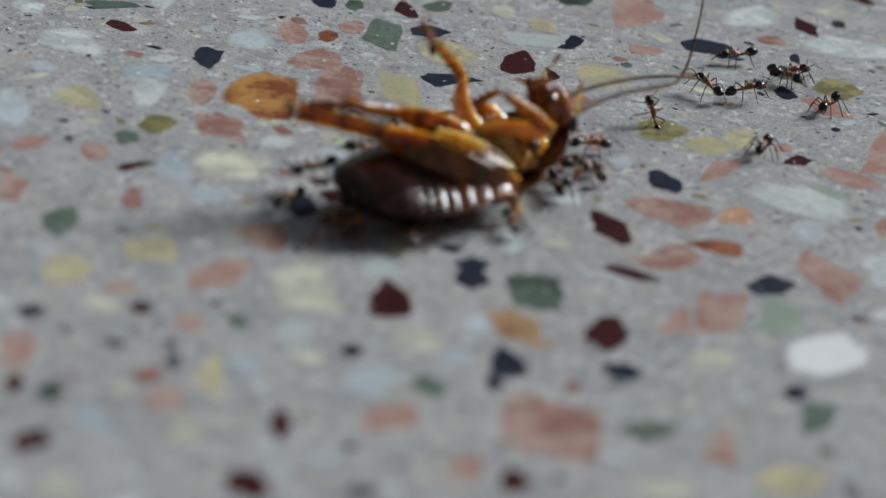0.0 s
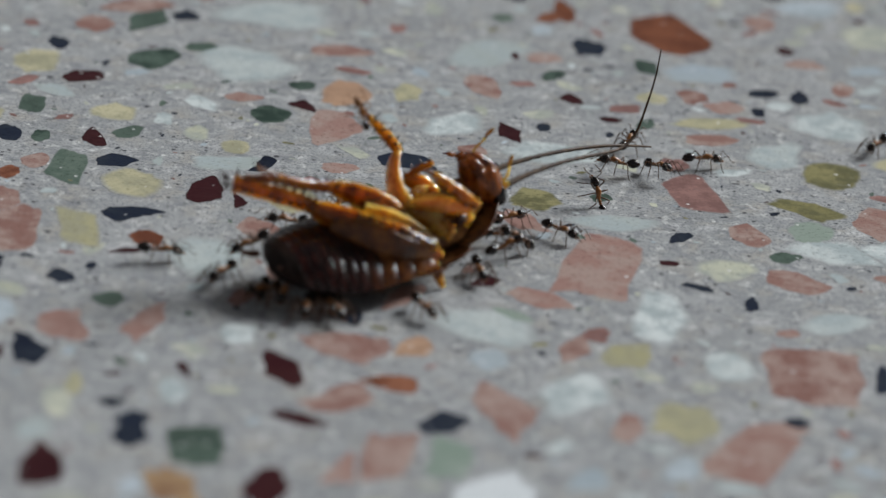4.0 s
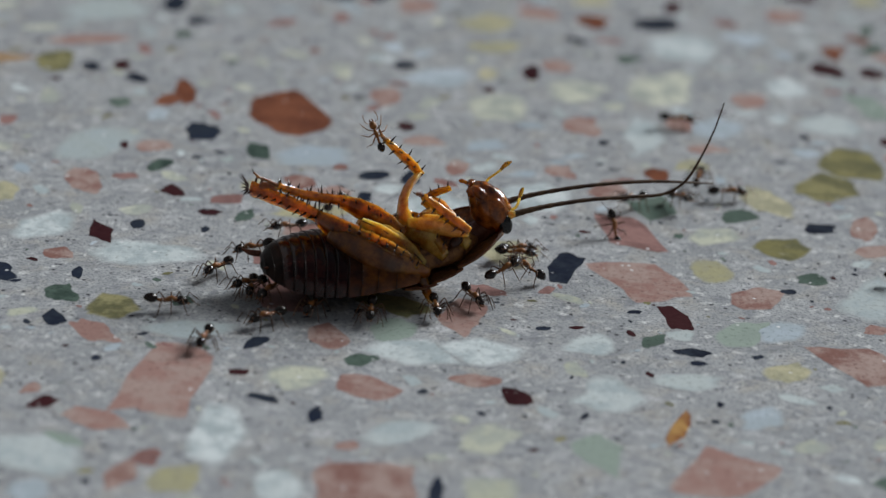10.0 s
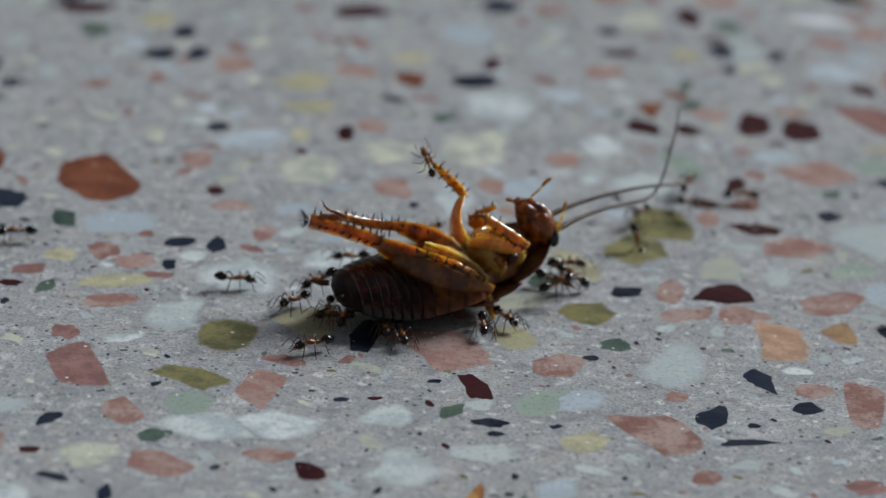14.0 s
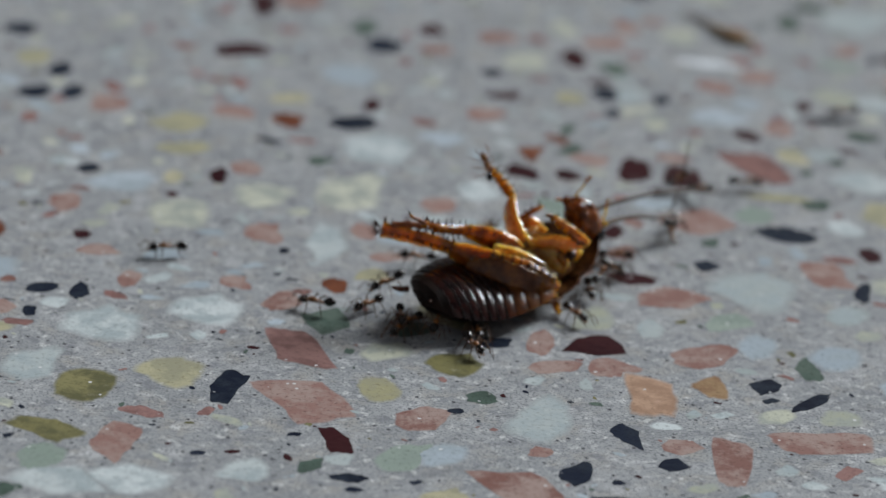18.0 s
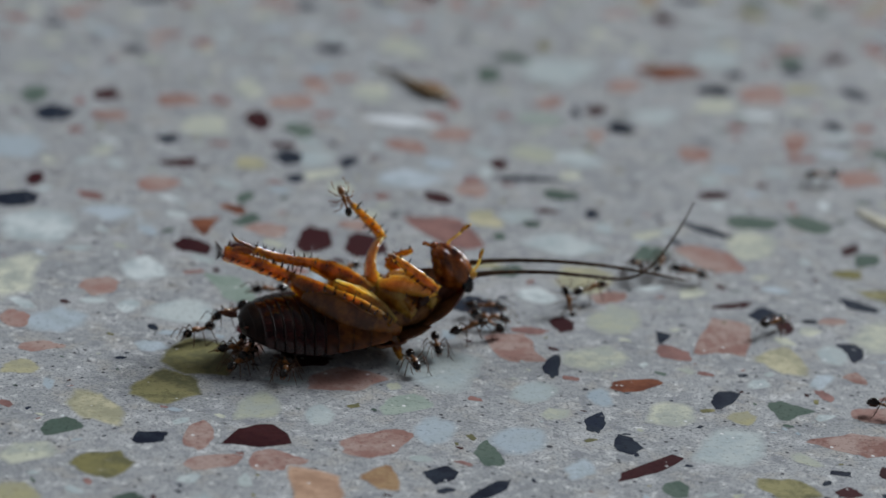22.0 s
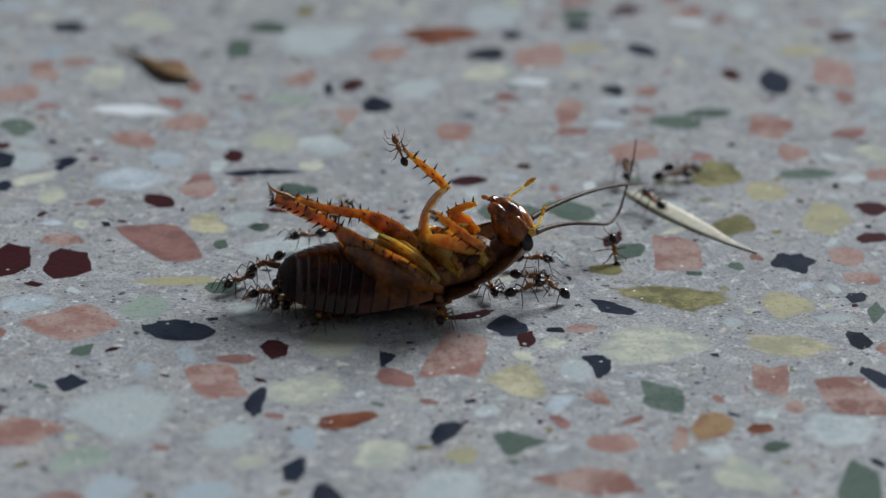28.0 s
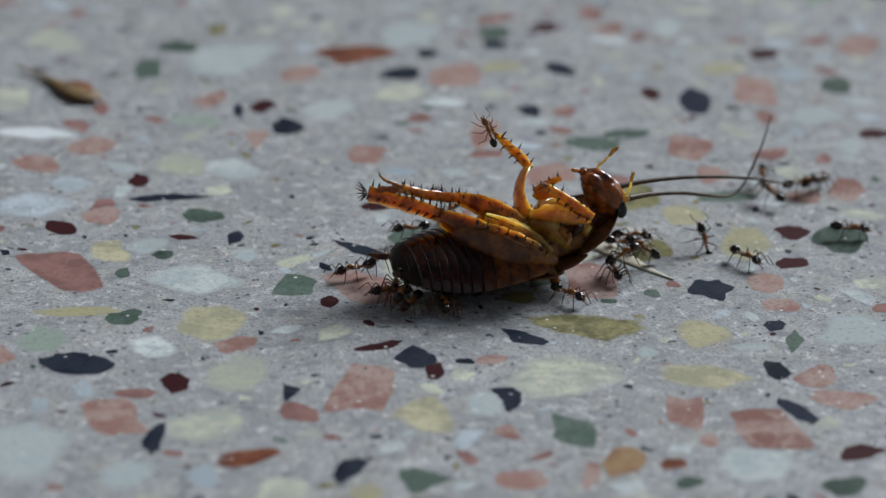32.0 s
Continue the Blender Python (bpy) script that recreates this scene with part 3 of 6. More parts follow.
lay("navy", "shard",
    (-27.1, 5.8, 2.8, 2.4, 119), (-24.6, 67.1, 3.7, 2.5, 91), (-20.7, -14.3, 1.9, 1.6, 149), (-14.8, 31.8, 4.2, 1.7, -106),
    (1.1, -12.8, 4.3, 3.2, -148), (11.4, 68.7, 4.8, 3.4, 92), (13.5, 128.0, 7.9, 2.7, -114), (18.0, 24.1, 3.1, 1.5, -115),
    (19.2, 14.5, 2.7, 1.2, 149), (25.1, 116.5, 5.0, 2.6, 78), (45.8, 99.2, 2.4, 1.6, 137), (51.3, 26.6, 3.3, 1.7, 175))
lay("navy", "shard",
    (71.0, 24.9, 4.9, 1.2, -171), (73.3, 36.2, 5.1, 2.5, 106), (85.7, 117.7, 3.4, 1.9, -130), (97.6, 68.5, 5.1, 1.7, 78))
lay("navy", "stick",
    (89.1, 44.1, 5.8, 1.6, -133), (102.8, 114.1, 7.3, 1.8, -179), (117.2, 101.4, 6.2, 1.9, 131), (127.2, 82.8, 4.5, 2.2, 139),
    (144.8, 68.0, 5.8, 1.6, 110))
lay("navy", "tri",
    (84.5, 72.8, 3.2, 2.7, 77), (108.2, 74.8, 3.2, 1.5, 74))
lay("olive", "oval",
    (-43.4, 0.8, 3.8, 2.9, 81), (-7.1, 14.1, 5.3, 4.2, 83), (-3.4, 85.1, 5.6, 4.1, 93), (6.9, 29.5, 4.7, 4.4, 80),
    (31.0, 40.9, 6.8, 5.9, -143), (60.6, 48.6, 5.5, 4.3, 56), (66.1, 63.0, 6.8, 5.9, 62), (111.0, 157.2, 3.5, 2.2, 82),
    (128.3, 90.5, 3.3, 2.6, -156), (140.8, 98.9, 5.5, 4.0, 67), (142.0, 110.6, 6.7, 4.8, 68))
lay("olive", "quad",
    (-24.1, 80.3, 7.4, 4.2, 93))
lay("olive", "shard",
    (28.4, 32.8, 6.1, 3.9, 136), (112.4, 45.3, 5.9, 4.3, 144), (132.2, 84.3, 9.7, 5.1, 167))
lay("pale", "oval",
    (-52.6, 15.9, 6.5, 5.1, 91), (-47.7, 28.0, 4.1, 2.6, 90), (-45.1, 6.9, 6.9, 2.9, 98), (-34.7, 0.6, 3.4, 2.7, -125),
    (-29.2, -31.5, 4.2, 3.1, 84), (-25.0, -19.4, 3.8, 2.8, 76), (-18.3, 55.7, 10.2, 9.1, 119), (-17.5, 31.2, 6.3, 3.6, -165),
    (-17.4, 11.9, 8.4, 6.2, 91), (-17.2, 69.7, 11.1, 9.1, -148), (-17.0, -11.7, 4.9, 2.3, 89), (-13.6, -1.4, 3.8, 2.8, 91))
lay("pale", "oval",
    (-0.0, 45.0, 7.1, 4.6, -119), (0.1, 100.4, 9.8, 6.8, -166), (2.1, 64.1, 10.1, 6.4, -122), (3.5, 3.7, 8.3, 6.6, 157),
    (8.8, 40.3, 9.8, 5.7, -171), (9.8, -6.5, 8.6, 5.4, 78), (13.0, 26.0, 7.2, 3.7, -171), (13.5, -24.8, 5.4, 3.4, 69),
    (16.1, 8.3, 10.4, 4.5, 84), (20.6, 0.5, 6.1, 4.2, 71), (26.7, 44.5, 7.3, 4.7, -114), (28.9, 9.9, 7.1, 3.9, -158))
lay("pale", "oval",
    (29.9, 24.0, 7.9, 5.7, 167), (31.9, 53.4, 8.5, 6.5, 82), (35.1, 24.6, 6.5, 5.3, 176), (40.4, 57.4, 7.6, 6.0, 72),
    (43.7, 26.9, 5.0, 4.0, 60), (44.4, 17.7, 6.6, 5.4, -132), (50.6, 29.5, 2.7, 2.0, -163), (50.6, 21.1, 6.2, 3.4, -165),
    (50.7, 73.7, 10.2, 4.2, 87), (56.3, 98.8, 9.2, 8.1, 63), (65.2, 88.7, 7.1, 4.4, 90), (66.9, 38.7, 9.4, 5.7, 73))
lay("pale", "oval",
    (68.1, 78.9, 6.4, 6.1, 172), (82.6, 118.6, 5.0, 4.4, 74), (87.8, 67.9, 10.2, 7.5, 68), (95.4, 62.9, 5.5, 4.1, -158),
    (98.9, 84.1, 4.7, 3.9, 85), (100.0, 103.7, 4.6, 3.0, 55), (103.2, 96.5, 8.2, 7.0, 176), (109.6, 52.7, 8.5, 6.1, 57), (111.6, 149.0, 12.0, 9.0, -141), (118.8, 134.4, 6.2, 4.4, 55), (122.2, 71.7, 4.5, 3.0, 67))
lay("pale", "oval",
    (129.2, 154.5, 8.5, 6.6, 74), (139.8, 60.0, 6.8, 5.8, 101), (153.0, 81.7, 6.9, 5.7, 41), (155.0, 154.2, 7.0, 3.3, 74),
    (162.9, 128.8, 6.3, 5.0, 53))
lay("pale", "shard")
lay("peach", "oval",
    (-41.4, 38.9, 3.4, 2.6, 69), (-9.3, 50.2, 6.9, 4.6, 87), (-1.2, -1.1, 4.4, 2.7, 76))
lay("peach", "quad",
    (76.1, 44.4, 8.3, 4.3, 85))
lay("peach", "shard")
lay("pink", "oval",
    (-51.3, -6.2, 3.6, 2.0, -116), (-46.7, -6.2, 3.7, 2.2, 94), (-41.3, 8.7, 4.9, 2.4, 95), (-40.9, -28.5, 2.3, 1.8, -137),
    (-36.5, 24.8, 5.8, 2.5, 94), (-35.7, -32.4, 2.5, 2.0, 117), (-35.4, -43.4, 3.5, 2.3, 92), (-33.9, 19.2, 5.4, 4.0, 70),
    (-33.0, -16.6, 4.7, 3.8, 72), (-32.3, 28.0, 3.8, 2.3, 87), (-32.2, 62.5, 4.6, 3.9, 83), (-29.4, 68.6, 7.2, 3.8, -159))
lay("pink", "oval",
    (-25.7, -2.6, 5.7, 3.6, 92), (-17.6, 47.0, 3.8, 2.4, -163), (-17.1, -46.9, 3.7, 2.1, 87), (-13.9, 18.3, 4.7, 3.4, 117),
    (-10.6, 61.2, 6.4, 3.2, -163), (-10.0, 41.3, 8.9, 4.6, -108), (-8.6, 32.5, 3.1, 2.6, -148), (-6.0, -10.9, 6.2, 3.4, -142),
    (-0.9, 91.5, 9.0, 2.9, -170), (1.7, 39.4, 2.8, 2.7, 80), (2.1, 55.3, 6.4, 3.0, 95), (2.2, 14.0, 2.2, 1.4, -137))
lay("pink", "oval",
    (7.4, 64.4, 3.4, 2.7, -165), (9.8, 1.1, 5.0, 2.4, 80), (13.4, -11.1, 4.6, 2.2, 79), (20.2, 57.5, 3.7, 2.8, 88),
    (21.6, 46.9, 5.0, 3.0, -168), (22.9, 55.4, 3.4, 3.1, -146), (23.4, 26.1, 5.3, 3.2, 95), (23.6, 61.7, 1.8, 1.4, 84),
    (23.7, -9.2, 4.0, 2.5, -161), (25.2, 7.3, 2.2, 1.3, -155), (27.4, 80.1, 4.9, 3.1, 87), (30.2, 107.1, 5.1, 3.9, 81))
lay("pink", "oval",
    (30.7, 69.2, 4.0, 2.7, -168), (33.6, 62.8, 3.9, 2.1, 75), (34.6, 19.4, 3.9, 2.4, -178), (42.2, 106.8, 4.3, 4.0, -147),
    (42.6, 63.5, 3.1, 2.7, 82), (43.7, 91.3, 3.7, 3.5, 65), (45.1, 75.3, 5.2, 3.5, 79), (46.7, 59.6, 5.0, 2.8, -120),
    (49.4, 145.1, 8.6, 5.0, 86), (54.1, 76.8, 3.9, 2.7, 84), (56.1, 70.9, 3.8, 2.2, -173), (57.3, 37.5, 5.9, 3.8, -139))
lay("pink", "oval",
    (61.2, 84.3, 4.4, 3.5, 76), (63.4, 129.8, 4.0, 3.4, -144), (66.1, 32.6, 2.5, 1.9, -138), (66.9, 18.4, 2.9, 2.2, -135),
    (67.2, 110.3, 4.5, 3.9, -133), (68.1, 54.0, 5.7, 2.5, -104), (68.8, 49.0, 4.5, 2.9, -159), (70.3, 135.0, 5.4, 4.5, 61),
    (73.3, 49.4, 4.7, 4.1, -144), (76.5, 98.9, 3.8, 3.7, 68), (76.9, 74.9, 3.4, 3.2, -171), (77.3, 34.7, 3.6, 2.8, -173))
lay("pink", "oval",
    (79.0, 82.6, 2.8, 2.0, 113), (80.2, 65.0, 6.9, 5.2, -163), (81.8, 52.9, 7.1, 4.4, -134), (81.8, 135.3, 5.6, 4.3, -155),
    (84.7, 141.7, 6.2, 2.6, 88), (84.9, 100.5, 3.6, 3.0, 167), (87.9, 143.8, 3.1, 2.2, 173), (92.0, 122.9, 4.7, 3.9, 90),
    (96.8, 110.5, 4.3, 3.3, 86), (96.9, 126.7, 4.7, 4.1, -149), (105.4, 83.9, 3.9, 2.8, -154), (106.6, 37.4, 4.2, 2.5, 67))
lay("pink", "oval",
    (116.4, 93.9, 7.5, 5.1, 115), (117.6, 144.1, 5.1, 3.3, 65), (120.7, 122.7, 4.5, 3.5, 75), (122.5, 59.2, 4.0, 3.2, -156),
    (123.0, 66.9, 2.5, 2.0, 67), (124.0, 79.2, 2.6, 1.7, 178), (127.6, 59.5, 5.0, 1.2, 74), (131.8, 126.7, 7.4, 2.8, -107),
    (132.2, 142.4, 8.5, 5.2, 63), (135.8, 116.5, 6.1, 4.9, 66), (137.2, 64.0, 2.3, 1.5, 69), (140.3, 132.0, 3.1, 2.1, 72))
lay("pink", "oval",
    (148.0, 73.8, 4.3, 3.3, 56), (148.5, 87.0, 3.3, 2.7, -157), (148.6, 91.5, 4.2, 3.6, -145), (148.6, 69.6, 5.4, 3.0, 162),
    (149.4, 154.6, 3.6, 3.2, 42), (149.9, 115.0, 4.5, 3.2, 65), (156.6, 109.3, 3.7, 3.0, -155), (160.9, 110.7, 5.4, 3.4, 66),
    (172.7, 147.7, 6.9, 3.8, 68))
lay("pink", "quad",
    (-31.5, 13.7, 9.6, 3.8, -90), (-12.5, -39.7, 8.6, 5.8, 91), (-2.2, -18.8, 8.2, 3.5, 87), (21.8, -13.3, 9.5, 5.5, -121), (26.4, 0.4, 9.9, 7.4, 86), (34.8, -5.9, 6.6, 5.4, 159), (48.2, 40.3, 8.6, 6.0, 113),
    (52.0, 5.5, 8.6, 6.2, 67), (64.2, 26.1, 8.0, 5.0, 116), (80.8, 32.6, 8.6, 3.5, 77), (85.1, 83.6, 6.5, 6.1, -146))
lay("pink", "quad",
    (88.9, 36.7, 8.4, 4.3, -173), (95.1, 72.3, 6.6, 4.5, 94), (113.6, 75.1, 9.0, 4.4, 72), (134.6, 93.5, 7.6, 4.2, 85),
    (136.5, 68.6, 5.5, 2.9, 74), (142.1, 65.4, 6.6, 5.2, 88), (149.1, 122.0, 5.8, 4.7, 58), (159.4, 135.9, 7.9, 4.7, 69))
lay("pink", "shard",
    (-50.6, -15.0, 5.0, 2.3, 99), (-45.0, -39.8, 5.6, 2.4, -79), (-38.9, 2.1, 6.1, 3.7, 117), (-35.0, -24.0, 7.8, 3.2, -105),
    (-29.8, -16.0, 2.5, 1.2, -94), (-22.1, -41.7, 5.6, 3.4, -113), (-20.0, -0.7, 7.5, 2.4, -105), (-11.8, 10.0, 4.0, 1.8, -91),
    (-6.1, -2.4, 6.7, 5.6, -176), (-2.6, 7.5, 6.3, 2.1, -111), (5.9, 24.6, 5.5, 2.7, 130), (7.6, 9.5, 5.6, 3.7, 149))
lay("pink", "shard",
    (26.7, 17.2, 5.6, 3.7, 154), (73.2, 70.8, 4.5, 2.3, 98), (108.7, 137.8, 5.3, 2.8, -125), (119.9, 53.5, 8.4, 4.8, 166))
lay("pink", "tri",
    (-5.2, -20.7, 5.4, 2.3, 87), (-2.2, -38.7, 5.5, 2.4, 86), (5.2, -10.1, 9.6, 5.0, 102), (33.5, 30.8, 7.9, 3.9, 77),
    (111.8, 126.9, 5.1, 2.4, 89))
lay("rose", "quad",
    (19.4, 33.8, 8.0, 4.6, 102), (48.1, 50.2, 8.1, 4.9, 96), (92.7, 99.2, 8.9, 5.4, 103))
lay("rust", "oval",
    (-33.8, 25.1, 3.2, 1.8, 89), (-21.9, 14.2, 3.8, 2.5, 95), (-11.5, -33.6, 1.5, 1.0, 78), (7.9, 76.3, 4.0, 2.4, -123),
    (47.7, 105.4, 3.9, 3.6, 48), (51.2, 63.7, 3.5, 2.4, 106), (74.0, 104.1, 2.9, 2.0, 139), (96.6, 141.2, 6.4, 3.2, 97),
    (104.2, 64.8, 5.0, 2.6, -154), (123.6, 149.3, 7.5, 4.9, -157), (133.7, 60.6, 2.1, 1.8, -162))
lay("rust", "oval",
    (9.2, 78.6, 7.1, 2.0, 94), (18.7, 74.7, 12.8, 7.5, 91))
lay("rust", "shard",
    (-2.6, -7.3, 4.2, 3.0, 163))
lay("amber", "stick",
    (49.2, 13.0, 6.7, 1.4, -106))
lay("rust", "tri",
    (70.6, 99.7, 5.2, 3.0, -116))
lay("tan", "oval",
    (81.4, 46.6, 4.8, 3.2, 68))
lay("tan", "shard",
    (-13.8, 83.8, 20.4, 7.5, -171))
lay("white", "oval",
    (4.6, -23.1, 7.9, 5.6, -124))
lay("yellow", "oval",
    (-49.7, 4.2, 5.5, 3.9, 88), (-44.4, -27.1, 5.4, 3.2, 95), (-39.8, -21.7, 5.2, 4.2, 78), (-37.7, 38.0, 3.7, 3.0, 91),
    (-35.7, 51.3, 6.7, 4.2, 93), (-33.2, -39.3, 6.0, 2.0, 100), (-27.7, 40.7, 4.7, 3.7, 91), (-24.3, 25.2, 5.8, 5.2, 82),
    (-23.5, -12.1, 3.9, 1.5, 93), (-19.3, 82.4, 6.8, 3.2, 93), (-17.2, 35.0, 3.4, 3.0, -124), (-12.1, 24.6, 6.4, 4.4, 90))
lay("yellow", "oval",
    (-4.3, 51.8, 5.0, 2.9, 88), (-3.2, 12.5, 4.5, 3.9, -131), (-1.0, 14.9, 4.9, 2.5, 82), (2.0, -42.3, 5.5, 3.9, -134),
    (16.7, 56.3, 3.4, 2.8, 88), (17.3, -9.7, 7.3, 4.5, 78), (21.5, 51.0, 7.0, 3.1, -172), (22.1, 120.0, 5.5, 3.8, 86),
    (36.8, 87.8, 3.9, 2.1, 77), (37.2, 102.8, 6.0, 5.2, -129), (37.5, 44.5, 6.5, 5.3, 71), (37.7, 95.7, 5.0, 4.0, -156))
lay("yellow", "oval",
    (48.0, 111.6, 4.9, 3.2, -171), (54.1, 42.8, 5.6, 4.0, 71), (54.6, 66.6, 3.7, 3.2, 71), (58.4, 23.8, 4.5, 3.3, 61),
    (60.3, 58.7, 7.6, 4.1, 117), (76.2, 116.6, 4.5, 3.3, 72), (96.9, 103.0, 5.3, 3.2, 86), (103.7, 88.0, 6.6, 6.2, 78),
    (111.6, 58.5, 3.3, 2.2, 60), (117.7, 70.5, 6.6, 4.6, 67), (136.8, 144.5, 4.4, 2.9, -179), (141.3, 82.4, 5.8, 4.6, 98))
lay("yellow", "oval",
    (145.3, 106.4, 5.3, 4.2, 59), (149.1, 99.8, 7.4, 4.6, 69), (157.5, 142.3, 4.6, 3.9, -149))
lay("yellow", "quad",
    (-27.2, 15.4, 7.7, 4.0, 93))
lay("yellow", "shard",
    (139.8, 74.6, 7.7, 5.2, 161))
lay("green", "quad",
    (111.0, 94.5, 4.6, 3.2, 72))
lay("olive", "oval",
    (68.8, 68.9, 9.0, 6.4, 110))
lay("pale", "oval",
    (108.6, 120.4, 5.8, 5.4, 83))
lay("pink", "quad",
    (11.5, 16.8, 13.2, 6.6, 85))
lay("rose", "oval",
    (96.9, 112.3, 4.1, 2.2, 70))
lay("sage", "oval",
    (28.3, 27.2, 6.0, 3.8, 88), (55.8, 30.6, 6.7, 3.7, -135), (90.8, 86.3, 5.1, 3.7, 88), (84.5, 60.1, 5.0, 3.8, -139), (106.8, 132.4, 4.6, 3.3, 176))
lay("sage", "quad",
    (72.4, 84.5, 7.2, 3.8, 96), (1.7, -18.1, 6.1, 3.1, 82))
lay("sage", "shard",
    (5.5, 6.2, 4.0, 1.8, 142), (43.1, 8.0, 7.4, 4.3, 101))
lay("tan", "oval",
    (130.4, 61.4, 5.6, 3.2, -128))
lay("tan", "shard",
    (-15.4, -25.9, 6.4, 3.4, 117))
lay("white", "oval",
    (92.2, 130.5, 7.6, 3.2, 167))
lay("yellow", "oval",
    (13.7, 0.9, 5.9, 3.8, 63))
lay("yellow", "stick",
    (93.3, 91.2, 8.2, 2.0, 174))

# ---------------------------------------------------------------- cockroach
def bristles(line, rows, count, length, parent, seed, lean=0.25):
    """Stiff dark spines that stand in straight rows along a limb; rows are directions out of it."""
    r = random.Random(seed)
    path = smooth_line(line, 6)
    for row in rows:
        for k in range(count):
            f = (k + 0.5 + r.uniform(-0.2, 0.2)) / count * (len(path) - 1)
            i = min(int(f), len(path) - 2)
            a, b = Vector(path[i][:3]), Vector(path[i + 1][:3])
            root, way = a.lerp(b, f - i), (b - a).normalized()
            out = Vector(row) + Vector((r.uniform(-0.2, 0.2), r.uniform(-0.2, 0.2), r.uniform(-0.1, 0.1)))
            out = (out - way * out.dot(way)).normalized() + way * lean * r.uniform(0.3, 1.6)
            tip = root + out.normalized() * (path[i][3] * 0.9 + length * r.uniform(0.65, 1.15))
            part("spine", spike(bmesh.new(), root + out * path[i][3] * 0.6, tip, 0.11), SPINE, parent)


def limb(parent, name, material, line, sides=12, flat=0.75, label="", seam=0.0, uneven=0.05, seed=0, keel=0.28):
    """A limb segment with a slightly uneven skin; seam: a dark ridge along its upper edge."""
    r = random.Random(name + str(seed))
    path = smooth_line(line, 5)
    path = [(x, y, z, q * (1 + uneven * math.sin(1.9 * i + seed) + r.uniform(-uneven, uneven) * 0.5)) for i, (x, y, z, q) in enumerate(path)]
    ob = part(name, tube(path, sides, 1, flat=flat, keel=keel), material, parent, label)
    if seam:
        part("ridge", tube([(x, y - q * 0.35, z + q * 0.78 * max(flat, 0.7), seam) for x, y, z, q in line], 5), RIM_SHELL, ob, "dark seam along the limb")
    return ob


def leg_of(parent, name):
    ob = new(name)
    ob.parent = parent
    return ob


def foot(parent, line, label=""):
    """The jointed foot: five small beads and two claws."""
    path = smooth_line(line, 4)
    part("tarsus", tube([(x, y, z, q * (1.22 if i % 3 == 0 else 0.86)) for i, (x, y, z, q) in enumerate(path)], 8, 1), PINK_SHELL, parent, label)
    end = Vector(line[-1][:3])
    back = (end - Vector(line[-2][:3])).normalized()
    for s in (-1, 1):
        part("claw", spike(bmesh.new(), end, end + back * 0.3 + Vector((0.05, 0.2 * s, 0.16)), 0.05), SPINE, parent)


ABDOMEN = ((-9.35, 0.25, 0.2, 0.2, 2.85), (-9.15, 1.2, 0.6, 0.5, 2.85), (-8.6, 2.15, 1.05, 0.8, 2.85), (-7.9, 2.8, 1.45, 1.0, 2.8), (-7.1, 3.25, 1.8, 1.2, 2.75),
           (-6.3, 3.6, 2.1, 1.35, 2.7), (-5.5, 3.85, 2.3, 1.45, 2.65), (-4.7, 4.05, 2.4, 1.5, 2.6), (-3.9, 4.2, 2.45, 1.5, 2.6), (-3.0, 4.25, 2.4, 1.5, 2.6), (-2.0, 4.3, 2.4, 1.4, 2.65),
           (-0.8, 4.25, 2.3, 1.4, 2.75), (0.6, 4.1, 2.2, 1.3, 2.85), (2.2, 3.8, 2.1, 1.2, 3.0))


def abdomen(roach):
    """Overlapping shiny rings that taper to a blunt tail; the body leans a little towards its right side."""
    for i, (a, b) in enumerate(zip(ABDOMEN, ABDOMEN[1:])):
        swing = -0.08

        def cut(grow, f):
            x, w, lo, hi, z = (p + (q - p) * f for p, q in zip(a, b))
            hoop = body_ring(x, 0, z, w * grow, lo * grow, hi * grow, 48)
            return [Vector((p.x - swing * p.y * min(1, w / 3) - 0.035 * p.y * p.y * min(1, w / 4), p.y - 0.75, max(0.10, p.z - 0.3 + 0.18 * p.y))) for p in hoop]
        ribs = [cut(0.95, -0.10), cut(0.995, -0.07), cut(1.022, 0.02), cut(1.032, 0.22), cut(1.03, 0.5), cut(1.015, 0.8), cut(0.99, 1.02), cut(0.95, 1.08)]
        loops = ribs if i < 10 else [cut(0.97, -0.1), cut(1.01, 0.0), cut(1.02, 0.35), cut(1.02, 0.7), cut(1.0, 1.02), cut(0.96, 1.08)]
        # First three rings are blackened: shade on the turned-away tail, put into colour.
        skin = SHADE_RIM_SHELL if i < 3 else DARK_SHELL if i < 9 else MAROON_SHELL if i < 10 else BROWN_SHELL
        ring = part("abdomen_segment", rings(bmesh.new(), loops), skin, roach, ("dull tail end blackened for the shade on it", "glossy dark brown abdomen ring", "chestnut brown abdomen ring")[(i > 2) + (i > 8)])
        bm = bmesh.new()
        hoop = cut(1.022, 0.0)
        tube([(*p, 0.045 if i < 10 else 0.02) for p in hoop + hoop[:1]], 4, 1, bm)
        part("segment_rim", bm, SHADE_RIM_SHELL, ring, "dark hind edge of a ring")
    for s in (-1, 1):
        bm = tube([(-8.6 - 0.3 * s, 1.2 * s, 2.6, 0.24), (-9.2 - 0.4 * s, 1.5 * s, 2.6, 0.22), (-9.8 - 0.4 * s, 1.8 * s, 2.8, 0.06)], 8)
        part("cercus", bm, RIM_SHELL, roach, "short pointed tail feeler")


